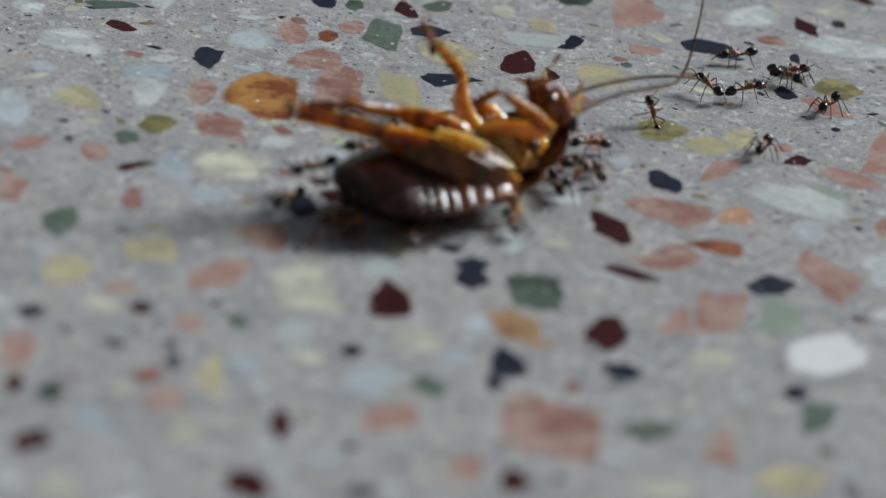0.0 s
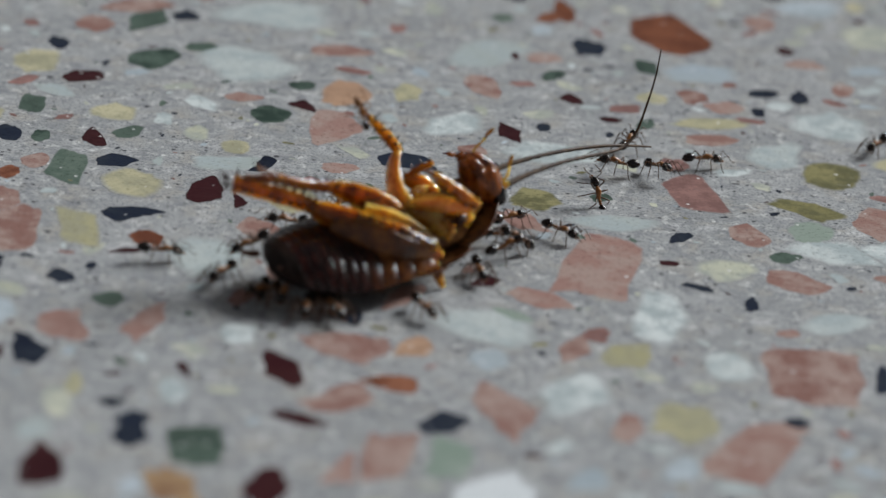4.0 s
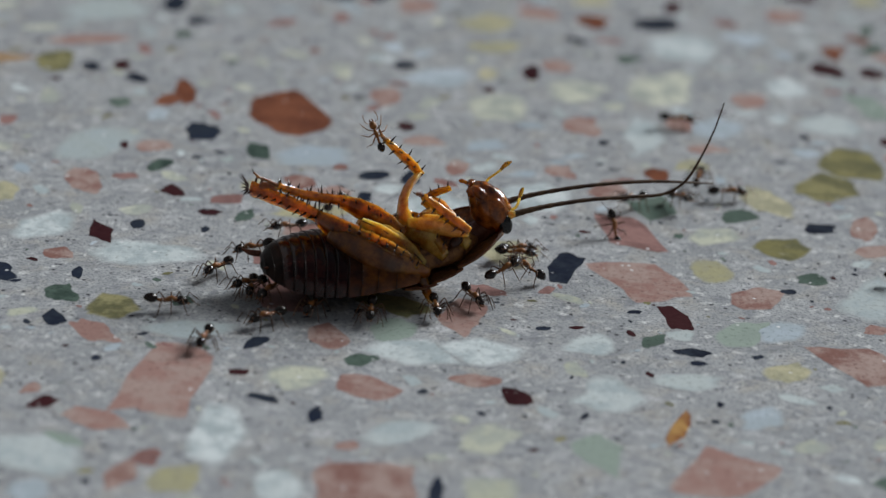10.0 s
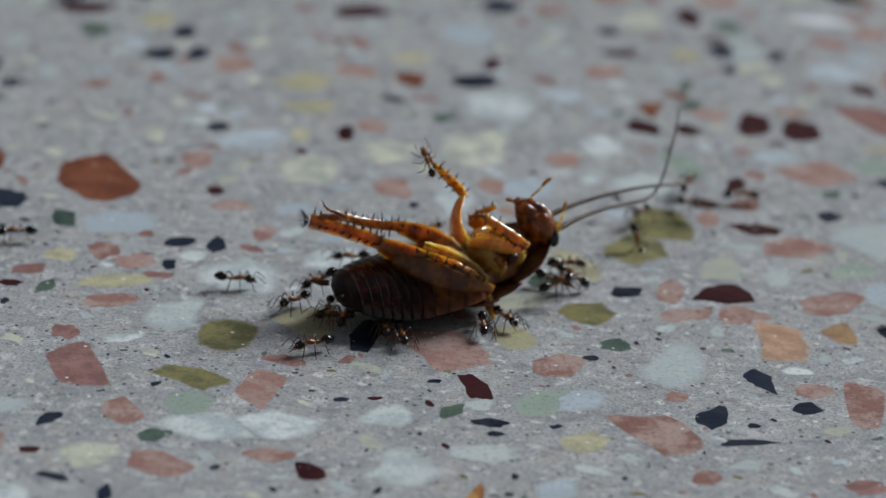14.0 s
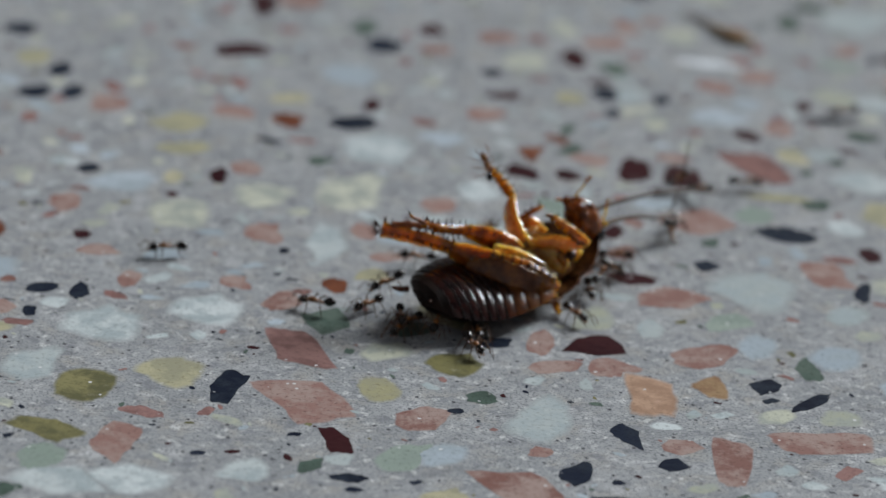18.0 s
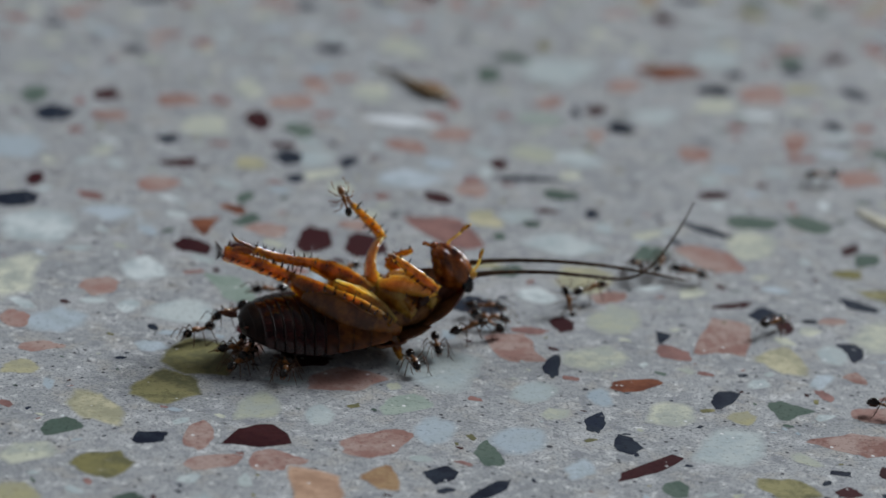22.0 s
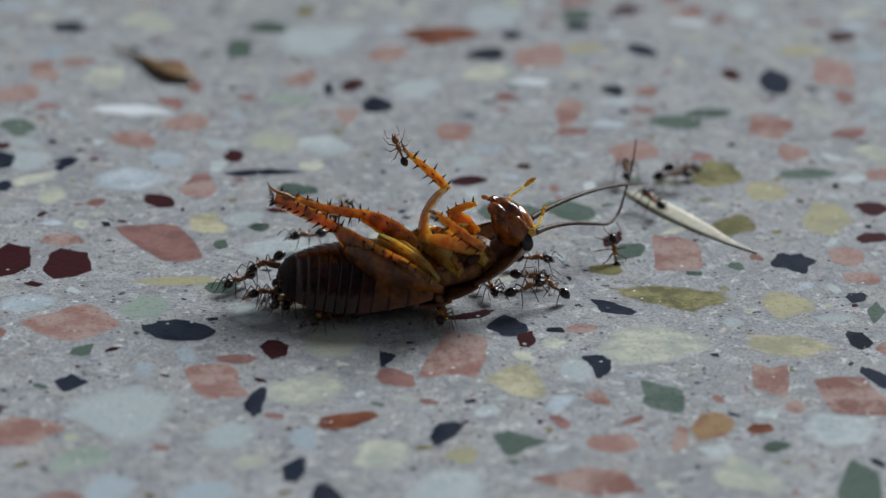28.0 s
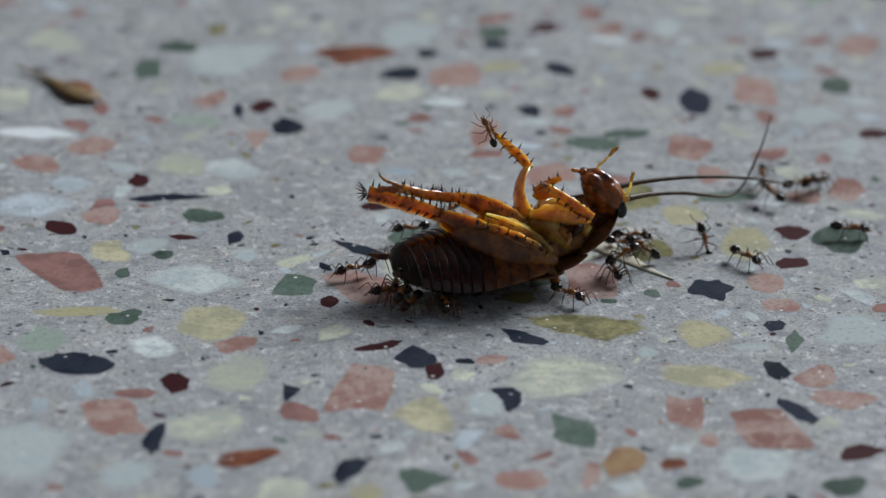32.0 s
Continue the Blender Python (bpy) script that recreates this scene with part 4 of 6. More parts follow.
def thorax(roach):
    """Three thin back plates that lie on the floor like a dish and rise towards the head."""
    plates = (("hind_thorax", 0.9, 3.3, 4.1, 3.95, 1.35, 1.45, 0.16), ("middle_thorax", 3.0, 5.3, 3.9, 3.7, 1.5, 2.3, 0.14), ("pronotum", 5.0, 9.0, 3.6, 1.5, 2.2, 4.1, 0.08))
    for name, x0, x1, w0, w1, z0, z1, roll in plates:
        loops = []
        for k in range(9):
            f = k / 8
            w = (w0 + (w1 - w0) * f ** (1.0 if name != "pronotum" else 2.4)) * (1 + 0.06 * math.sin(math.pi * f))
            z = z0 + (z1 - z0) * f
            top, low = [], []
            for j in range(17):
                u = j / 8 - 1
                curl = 0.75 * abs(u) ** 2.6
                top.append(Vector((x0 + (x1 - x0) * f - 0.3 * u * u, w * u, z + curl + roll * w * u)))
                low.append(Vector((x0 + (x1 - x0) * f - 0.3 * u * u, w * u * 1.02, z + curl + roll * w * u - 0.12 - 0.55 * (1 - u * u))))
            loops.append(top + low[::-1])
        plate = part(name, rings(bmesh.new(), loops), PLATE_SHELL, roach, "thin red-brown back plate with a pale curled edge")
        for s in (0, 16):
            part("plate_rim", tube([(*loop[s], 0.07) for loop in loops], 6, 1), RIM_SHELL, plate, "dark edge of a back plate")
    part("sternum", blob((3.4, -0.2, 2.9), (3.6, 2.7, 1.25), (8, -14, 0), 0.10, 2, 24), PLATE_SHELL, roach, "dusky brown underside of the chest")
    part("neck", tube([(6.6, -0.2, 3.4, 0.9), (7.6, -0.2, 4.1, 0.85), (8.2, -0.2, 4.8, 0.8)], 14), RIM_SHELL, roach)


def head_of(roach):
    """The head, bent up over the chest, with its mouth parts at the top."""
    head = part("head", blob((7.85, -0.25, 5.75), (1.32, 1.55, 2.05), (0, -30, 0), 0.22, 5, 36), RED_SHELL, roach, "glossy red-brown head")
    for s in (-1, 1):
        part("eye", blob((8.75, -0.25 + 1.32 * s, 4.85), (0.52, 0.36, 0.80), (0, -18, 0), 0, 0, 18), EYE, head, "black kidney-shaped eye")
        part("antenna_socket", tube([(8.95, -0.3 + 0.95 * s, 5.35, 0.36), (9.25, -0.3 + 1.1 * s, 5.5, 0.30), (9.5, -0.3 + 1.15 * s, 5.55, 0.22)], 10), HONEY_SHELL, head)
        part("mandible", tube([(7.1, -0.2 + 0.85 * s, 6.9, 0.42), (6.65, -0.2 + 0.75 * s, 7.35, 0.36), (6.45, -0.2 + 0.25 * s, 7.55, 0.14)], 10), RED_SHELL, head)
        part("cheek", blob((8.1, -0.25 + 1.05 * s, 5.7), (0.85, 0.55, 1.35), (0, -26, 0), 0.25, 9, 18), RED_SHELL, head)
    part("forehead", blob((8.75, -0.2, 5.95), (0.62, 1.05, 1.25), (0, -30, 0), 0.15, 3, 18), THIGH_SHELL, head, "amber front of the head")
    part("labrum", blob((6.95, -0.1, 7.15), (0.75, 0.95, 0.42), (0, -28, 0), 0.18, 3, 16), RED_SHELL, head)
    part("lip", blob((6.45, -0.2, 7.0), (0.40, 0.60, 0.36), (0, -30, 0), 0.25, 6, 14), RED_SHELL, head)
    palp = part("long_palp", tube([(7.7, 0.7, 7.0, 0.13), (8.0, 0.8, 7.5, 0.10), (8.5, 0.95, 7.75, 0.09), (9.0, 1.05, 8.05, 0.10)], 8), HONEY_SHELL, head, "thin pale mouth feeler")
    part("palp_tip", tube([(8.95, 1.05, 8.0, 0.10), (9.3, 1.1, 8.35, 0.20), (9.6, 1.1, 8.55, 0.19), (9.85, 1.1, 8.65, 0.05)], 10, flat=0.45), RED_SHELL, palp, "flat dusky tip of a mouth feeler")
    palp = part("short_palp", tube([(9.0, -0.9, 5.6, 0.13), (9.6, -0.9, 5.75, 0.11), (9.9, -0.8, 6.1, 0.10), (10.0, -0.75, 6.5, 0.10)], 8), HONEY_SHELL, head, "thin pale mouth feeler")
    part("palp_tip", tube([(10.0, -0.75, 6.45, 0.10), (10.1, -0.65, 6.8, 0.17), (10.22, -0.6, 7.1, 0.15), (10.3, -0.6, 7.25, 0.05)], 10, flat=0.45), RED_SHELL, palp, "flat dusky tip of a mouth feeler")
    part("lower_palp", tube([(6.7, 0.4, 7.2, 0.15), (6.2, 0.8, 7.4, 0.14), (5.95, 0.9, 7.45, 0.17), (5.8, 0.9, 7.45, 0.08)], 8), RED_SHELL, head)
    return head


def cockroach():
    roach = thing("cockroach", "dead brown cockroach nymph on its back with raised spiny legs", "insect")
    abdomen(roach)
    thorax(roach)
    head = head_of(roach)
    # broad honey-coloured hip plates that cover the chest, three on each side
    for k, line in enumerate((
            [(2.1, -3.5, 2.9, 0.35), (1.1, -2.5, 3.5, 0.78), (0.0, -1.1, 4.1, 0.85), (-1.2, 0.1, 4.4, 0.45)],
            [(3.8, -3.1, 3.3, 0.40), (3.0, -2.0, 3.9, 0.80), (2.0, -0.7, 4.3, 0.82), (1.1, 0.4, 4.5, 0.45)],
            [(5.7, -2.6, 3.8, 0.40), (4.9, -1.6, 4.3, 0.75), (3.9, -0.6, 4.6, 0.75), (3.0, 0.4, 4.7, 0.4)],
            [(0.9, 2.6, 3.4, 0.4), (0.4, 2.0, 4.0, 0.75), (-0.6, 1.4, 4.5, 0.7), (-1.6, 0.9, 4.8, 0.4)],
            [(2.9, 2.8, 3.5, 0.4), (2.4, 2.2, 4.2, 0.75), (1.6, 1.4, 4.7, 0.7), (0.9, 0.6, 5.0, 0.4)],
            [(5.0, 2.4, 3.9, 0.4), (4.3, 1.8, 4.5, 0.7), (3.6, 1.2, 4.9, 0.6), (2.9, 0.6, 5.0, 0.35)])):
        limb(roach, "hip_plate", HONEY_SHELL, line, 14, 0.62, "pale honey-coloured hip plate", 0.07, 0.04, k)
    # the raised middle leg
    leg = leg_of(roach, "middle_leg")
    limb(leg, "femur", HONEY_SHELL, [(1.9, -0.6, 4.8, 0.40), (1.5, 0.3, 5.35, 0.56), (1.75, 1.4, 5.95, 0.60), (2.5, 2.6, 6.55, 0.58), (3.3, 3.4, 6.95, 0.46), (3.65, 3.6, 7.05, 0.28)], 16, 0.6, "pale bent thigh", 0.06)
    shin = [(3.65, 3.55, 6.95, 0.26), (2.9, 3.6, 7.9, 0.31), (1.9, 3.55, 8.9, 0.27), (0.75, 3.5, 10.05, 0.17)]
    bristles(shin, ((1, -0.2, 0.6), (-1, -0.3, -0.6), (0.1, -1, 0.3)), 5, 0.62, limb(leg, "tibia", AMBER_SHELL, shin, 12, 0.85), 11)
    foot(leg, [(0.75, 3.5, 10.05, 0.16), (0.55, 3.5, 10.3, 0.14), (0.4, 3.5, 10.6, 0.11), (0.3, 3.5, 10.8, 0.08)])
    # the front leg with its folded-back shin
    leg = leg_of(roach, "front_leg")
    limb(leg, "femur", HONEY_SHELL, [(1.6, -0.8, 5.1, 0.40), (2.8, -1.7, 5.2, 0.66), (4.1, -2.7, 5.25, 0.64), (5.3, -3.5, 5.3, 0.36)], 14, 0.72, "pale yellow thigh", 0.07)
    shin = [(5.3, -3.55, 5.35, 0.32), (4.4, -3.35, 6.05, 0.38), (3.2, -3.0, 7.0, 0.33), (2.0, -2.6, 7.95, 0.22)]
    bristles(shin, ((0.6, -0.2, 1), (-0.6, -0.5, -0.6)), 6, 0.5, limb(leg, "tibia", AMBER_SHELL, shin, 12, 0.8, seam=0.07), 12)
    foot(leg, [(2.0, -2.6, 7.95, 0.18), (1.75, -2.55, 8.1, 0.16), (1.5, -2.5, 8.1, 0.13)])
    # the other front leg, mostly hidden behind
    leg = leg_of(roach, "far_front_leg")
    limb(leg, "femur", AMBER_SHELL, [(5.6, 1.6, 4.2, 0.4), (4.6, 2.2, 5.0, 0.55), (3.6, 2.6, 5.4, 0.32)], 12, 0.7)
    shin = [(3.6, 2.6, 5.4, 0.28), (4.6, 2.4, 6.0, 0.30), (5.6, 2.1, 6.4, 0.2)]
    bristles(shin, ((0, 0.3, 1),), 4, 0.45, limb(leg, "tibia", BROWN_SHELL, shin, 10, 0.8), 13)
    # the hind leg that lies across the abdomen
    leg = leg_of(roach, "hind_leg")
    thigh = [(2.4, -3.9, 2.4, 0.3), (0.6, -3.6, 2.8, 1.0), (-1.4, -2.4, 3.5, 1.25), (-3.2, -0.6, 4.4, 1.05), (-4.7, 1.4, 5.05, 0.55)]
    shell = limb(leg, "femur", THIGH_SHELL, thigh, 18, 0.55, "translucent orange-brown thigh", 0.08, 0.03)
    bristles(thigh, ((0.3, -0.3, 1.0),), 12, 0.34, shell, 21)
    shin = [(-4.5, 1.3, 5.05, 0.52), (-5.6, 2.4, 5.4, 0.56), (-7.2, 3.8, 5.75, 0.56), (-8.8, 5.1, 6.1, 0.58)]
    bristles(shin, ((0.1, 0.1, 1), (0.2, -1, -0.15), (0, 0.4, 0.9)), 10, 0.62, limb(leg, "tibia", AMBER_SHELL, shin, 14, 0.62, seam=0.07), 22, 0.1)
    tip = Vector((-8.85, 5.15, 6.15))
    for k in range(12):
        a = k * 0.5236
        out = Vector((-0.55, 0.35 + 0.75 * math.cos(a), 0.1 + 0.8 * math.sin(a)))
        part("spur", spike(bmesh.new(), tip + out * 0.3, tip + out * 1.0, 0.08), SPINE, leg)
    foot(leg, [(-8.5, 4.8, 6.35, 0.24), (-7.8, 4.2, 6.65, 0.26), (-6.8, 3.4, 6.7, 0.27), (-5.6, 2.6, 6.5, 0.16)], "limp dusky pink foot")
    # side of the thigh and the crumpled skin over the flank
    flank = [(2.3, -3.3, 2.3, 0.25), (1.1, -3.5, 2.4, 0.8), (-0.4, -3.4, 2.6, 1.25), (-2.0, -2.5, 3.1, 1.5), (-3.4, -1.2, 3.7, 1.2), (-4.3, -0.2, 4.2, 0.4)]
    side = limb(roach, "thigh_flank", BROWN_SHELL, flank, 20, 0.42, "translucent chestnut side of the thigh", 0.05, 0.03)
    bristles(flank, ((0.2, -0.2, 1.0),), 11, 0.3, side, 23)
    # the other hind leg, held higher
    leg = leg_of(roach, "far_hind_leg")
    thigh = [(1.2, -0.9, 4.2, 0.42), (0.0, -0.1, 5.0, 0.66), (-1.4, 0.9, 5.6, 0.68), (-2.9, 1.9, 6.05, 0.42)]
    bristles(thigh, ((0.2, 0.1, 1.0), (0.3, -0.8, 0.5)), 6, 0.4, limb(leg, "femur", AMBER_SHELL, thigh, 14, 0.65, seam=0.07), 28)
    shin = [(-2.7, 1.9, 6.05, 0.40), (-4.2, 1.9, 6.35, 0.38), (-6.2, 1.7, 7.0, 0.32), (-7.8, 1.4, 7.8, 0.23)]
    bristles(shin, ((0.3, 0, 1), (-0.2, -0.7, -0.7), (0.2, 0.8, 0.5)), 7, 0.6, limb(leg, "tibia", AMBER_SHELL, shin, 12, 0.8), 24)
    foot(leg, [(-7.8, 1.4, 7.8, 0.17), (-8.6, 1.3, 8.3, 0.15), (-9.2, 1.2, 8.6, 0.12), (-9.6, 1.2, 9.0, 0.09)], "thin dusky pink foot")
    # the spiny shin folded along the thigh, and a shorter one before it
    leg = leg_of(roach, "folded_leg")
    shin = [(1.5, -4.1, 3.1, 0.36), (0.2, -3.5, 3.9, 0.46), (-1.5, -2.6, 4.7, 0.48), (-3.2, -1.5, 5.2, 0.34)]
    bristles(shin, ((0.3, -0.3, 1), (0.3, -1, 0.2), (0, -0.6, 0.8)), 9, 0.42, limb(leg, "tibia", AMBER_SHELL, shin, 12, 0.7, seam=0.06), 25)
    limb(leg, "femur", HONEY_SHELL, [(1.9, -3.7, 3.1, 0.34), (0.9, -2.8, 3.9, 0.5), (-0.6, -1.5, 4.8, 0.48), (-1.9, -0.5, 5.3, 0.3)], 12, 0.6, "pale yellow thigh", 0.07)
    leg = leg_of(roach, "short_folded_leg")
    shin = [(3.7, -3.2, 3.8, 0.34), (3.2, -2.2, 4.3, 0.40), (2.6, -1.0, 4.7, 0.38), (2.1, 0.2, 4.9, 0.28)]
    bristles(shin, ((0.2, -0.3, 1), (0.9, -0.4, 0.4)), 6, 0.45, limb(leg, "tibia", AMBER_SHELL, shin, 12, 0.75, seam=0.06), 26)
    # the small foot that reaches the floor
    leg = leg_of(roach, "near_front_leg")
    shin = [(1.9, -3.5, 1.9, 0.34), (2.2, -3.8, 1.2, 0.30), (2.4, -4.0, 0.6, 0.22), (2.6, -4.1, 0.12, 0.12)]
    bristles(shin, ((1, -0.4, 0),), 3, 0.3, limb(leg, "tibia", AMBER_SHELL, shin, 10, 0.9), 27)
    # Dark solid blob paints the shade of a hollow; no hollow is modelled.
    part("chest_pit", blob((4.7, -2.6, 4.2), (0.6, 0.4, 0.38), (0, -20, 30), 0.15, 4, 12), SPINE, roach, "dark blob painted as the shade of a hollow between the hips")
    roach.scale = (1.075, 1.075, 1.075)
    return roach, head


def antenna(base, points):
    """A whip that turns on its socket; it is drawn from the socket outwards."""
    line = smooth_line(points, 8)
    line = [(x, y, z, r * (1.42 if i % 2 else 1.2)) for i, (x, y, z, r) in enumerate(line)]
    ob = part("antenna", tube(line, 7, 1), FEELER, roach, "long thin dusky feeler")
    ob.matrix_basis = pose(*(c / 1000 for c in base))
    return ob


roach, roach_head = cockroach()
LONG_FEELER = antenna((9.4, 0.8, 5.55), [(0, 0, 0, 0.20), (2.5, 0, 0.35, 0.14), (6.5, 0, 0.5, 0.12), (10.5, 0.1, 0.3, 0.11), (13.5, 0, 0, 0.09), (15.5, 0.2, -0.4, 0.075), (17.5, 0.6, -0.9, 0.05)])
SHORT_FEELER = antenna((9.4, -1.4, 5.5), [(0, 0, 0, 0.20), (2.5, 0, 0.3, 0.14), (6.0, 0, 0.4, 0.12), (9.5, 0, 0.2, 0.11), (12.2, 0, 0.1, 0.09), (14.0, 0.2, 0.8, 0.08), (15.4, 0.6, 2.4, 0.065), (16.6, 1.0, 4.4, 0.05), (17.5, 1.5, 6.2, 0.035)])


# ---------------------------------------------------------------- ants
def ant(label, bend=0.0):
    a = thing("ant", label, "ant", "ants round the cockroach")
    part("thorax", tube([(-0.42, 0, 0.72, 0.10), (-0.15, 0, 0.80, 0.17), (0.15, 0, 0.86, 0.20), (0.40, 0, 0.80, 0.13), (0.50, 0, 0.78, 0.08)], 10), ANT_AMBER, a, "amber mid body")
    part("petiole", tube([(-0.40, 0, 0.70, 0.06), (-0.55, 0, 0.78, 0.13), (-0.66, 0, 0.72, 0.07), (-0.76, 0, 0.78, 0.12), (-0.88, 0, 0.74, 0.07)], 8), ANT_AMBER, a)
    part("gaster", tube([(-0.84, 0, 0.76, 0.07), (-1.0, 0, 0.80 + bend * 0.1, 0.26), (-1.3, 0, 0.80 + bend * 0.3, 0.34), (-1.62, 0, 0.72 + bend * 0.5, 0.22), (-1.80, 0, 0.66 + bend * 0.6, 0.03)], 14), ANT_DARK, a, "shiny blackish rear body")
    head = part("head", tube([(0.46, 0, 0.76, 0.10), (0.58, 0, 0.75, 0.27), (0.80, 0, 0.70, 0.31), (1.02, 0, 0.63, 0.24), (1.16, 0, 0.57, 0.10)], 14), ANT_DARK, a, "shiny black head")
    for s in (-1, 1):
        part("eye", blob((0.84, 0.28 * s, 0.74), (0.07, 0.04, 0.07), segments=8), EYE, head)
        part("mandible", tube([(1.08, 0.13 * s, 0.56, 0.06), (1.26, 0.12 * s, 0.50, 0.045), (1.34, 0.02 * s, 0.48, 0.01)], 6, 2), ANT_AMBER, head)
        part("antenna", tube([(1.02, 0.12 * s, 0.72, 0.028), (1.24, 0.42 * s, 0.98, 0.026), (1.34, 0.55 * s, 1.06, 0.026), (1.62, 0.60 * s, 0.80, 0.028), (1.86, 0.55 * s, 0.62, 0.036), (1.96, 0.52 * s, 0.56, 0.012)], 6, 2), ANT_LEG, head)
    for s in (-1, 1):
        for x, reach, out in ((0.30, 0.75, 0.95), (0.05, 0.05, 1.15), (-0.20, -0.85, 1.05)):
            part("leg", tube([(x, 0.10 * s, 0.70, 0.06), (x + reach * 0.25, 0.35 * s, 0.80, 0.055), (x + reach * 0.55, out * 0.62 * s, 1.02, 0.042), (x + reach * 0.80, out * 0.85 * s, 0.45, 0.035), (x + reach, out * s, 0.05, 0.025), (x + reach * 1.2, out * 1.08 * s, 0.02, 0.012)], 6, 2), ANT_LEG, a)
    for piece in a.children_recursive:
        piece.data.transform(Matrix.Scale(1.15, 4))
    return a


# ---------------------------------------------------------------- loose litter
def sliver(name, label, category, points, material, thick):
    """A flat dry scrap that lies on the floor: points of its middle line with half widths."""
    ob = thing(name, label, category)
    bm = bmesh.new()
    loops = []
    for i, (x, y, lift, half) in enumerate(points):
        a, b = points[max(i - 1, 0)], points[min(i + 1, len(points) - 1)]
        side = Vector((a[1] - b[1], b[0] - a[0], 0)).normalized()
        mid = Vector((x, y, lift))
        loops.append([mid - side * half, mid - side * half * 0.5 + Vector((0, 0, thick)), mid + side * half * 0.5 + Vector((0, 0, thick)), mid + side * half, mid - Vector((0, 0, thick * 0.4))])
    part("blade", rings(bm, loops), material, ob)
    return ob


sliver("straw_scrap", "pale dry grass scrap lying on the floor", "straw", (
    (133.2, 107.2, 0.03, 0.15), (133.8, 106.2, 0.05, 0.75), (135.1, 104.0, 0.05, 1.25), (136.5, 101.1, 0.04, 1.30),
    (138.0, 98.2, 0.03, 1.05), (139.5, 95.3, 0.03, 0.55), (141.3, 92.7, 0.03, 0.08),
), STRAW, 0.09)
sliver("leaf_scrap", "curled brown scrap of a dry leaf", "leaf", (
    (91.2, 147.2, 0.3, 0.05), (93.0, 145.2, 0.3, 0.22), (94.6, 142.8, 0.3, 0.60), (95.9, 140.4, 0.35, 1.35), (97.2, 138.6, 0.4, 1.75), (98.3, 137.4, 0.35, 0.20),
), LEAF, 0.15)


def beside_track(x, y):
    """How far a place lies from the line along which the insect is dragged."""
    return min(math.hypot(x - a, y - b) for a, b in ((-22, -6), (-13, 3), (-4, 11), (10, 23), (22, 33), (32, 39), (43, 46), (60, 58), (68, 63), (77, 70), (85, 75), (95, 81), (110, 86), (118, 89), (127, 94)))


OUTLINES = {kind: [outline(kind, s) for s in range(60)] for kind in CORNERS}


def lay_floor():
    """The chips along the track lie as pieces of their own, those farther off as one sheet of pieces."""
    order = sorted(LAID, key=lambda c: beside_track(c[2], c[3]))
    for i, (colour, kind, x, y, length, width, turn) in enumerate(order[:300]):
        ob = new("stone_chip", CHIP_MESHES[kind][i % 24])
        ob.material_slots[0].link = "OBJECT"
        ob.material_slots[0].material = STONES[colour]
        ob.parent = floor
        ob.matrix_basis = pose(x / 1000, y / 1000, 0.000004 * i / 300, 0, 0, turn) @ Matrix.Diagonal((length / 2, width / 2, 1, 1))
    rest = list(order[300:])
    spread = random.Random(3)
    names = [c[0] for c in LAID]
    # chips beyond the strip that the camera follows, and small splinters between the large ones
    taken = {}
    for c in LAID:
        taken.setdefault((int(c[2] // 8), int(c[3] // 8)), []).append(c)

    known = set(taken)

    def free(x, y, size):
        for i, j in itertools.product((-1, 0, 1), repeat=2):
            for c in taken.get((int(x // 8) + i, int(y // 8) + j), ()):
                if math.hypot(c[2] - x, c[3] - y) < 0.5 * size + 0.5 * math.sqrt(c[4] * c[5]):
                    return False
        return True

    faint = ("pale", "blue", "cream", "pale", "cream", "rose")
    small = ("navy", "navy", "green", "maroon", "pale", "cream", "blue", "olive", "rose")
    for size, tries in ((3.2, 16000), (2.0, 16000), (2.7, 2600), (1.7, 2600), (0.9, 3600), (0.45, 5000)):
        for k in range(tries):
            x, y = (spread.uniform(-230, 330), spread.uniform(-240, 330)) if size in (3.2, 2.0) else (spread.uniform(-100, 220), spread.uniform(-90, 200))
            s = size * spread.uniform(0.7, 1.35)
            if size in (3.2, 2.0) and any((int(x // 8) + i, int(y // 8) + j) in known for i, j in itertools.product((-1, 0, 1), repeat=2)):
                continue
            if free(x, y, s * 1.15):
                c = (spread.choice(names if size in (3.2, 2.0) else faint if size > 1 else small), spread.choice(("quad", "oval", "shard", "oval")), x, y, s * spread.uniform(1, 1.5), s * spread.uniform(0.55, 0.9), spread.uniform(0, 180))
                taken.setdefault((int(x // 8), int(y // 8)), []).append(c)
                rest.append(c)
    bm = bmesh.new()
    colours = list(STONES)
    bm.verts.layers.float.new("core")
    for i, (colour, kind, x, y, length, width, turn) in enumerate(rest):
        m = pose(x, y, 0.004 * (i % 997) / 997, 0, 0, turn) @ Matrix.Diagonal((length / 2, width / 2, 1, 1))
        chip_faces(bm, OUTLINES[kind][i % 60][::1 if -100 < x < 220 and -90 < y < 200 else 2], m, colours.index(colour))
    bm.transform(MM)
    mesh = bpy.data.meshes.new("stone_chips")
    bm.to_mesh(mesh)
    bm.free()
    for colour in colours:
        mesh.materials.append(STONES[colour])
    ob = new("stone_chips", mesh)
    ob.parent = floor
    ob["kind"] = "stuff"


lay_floor()

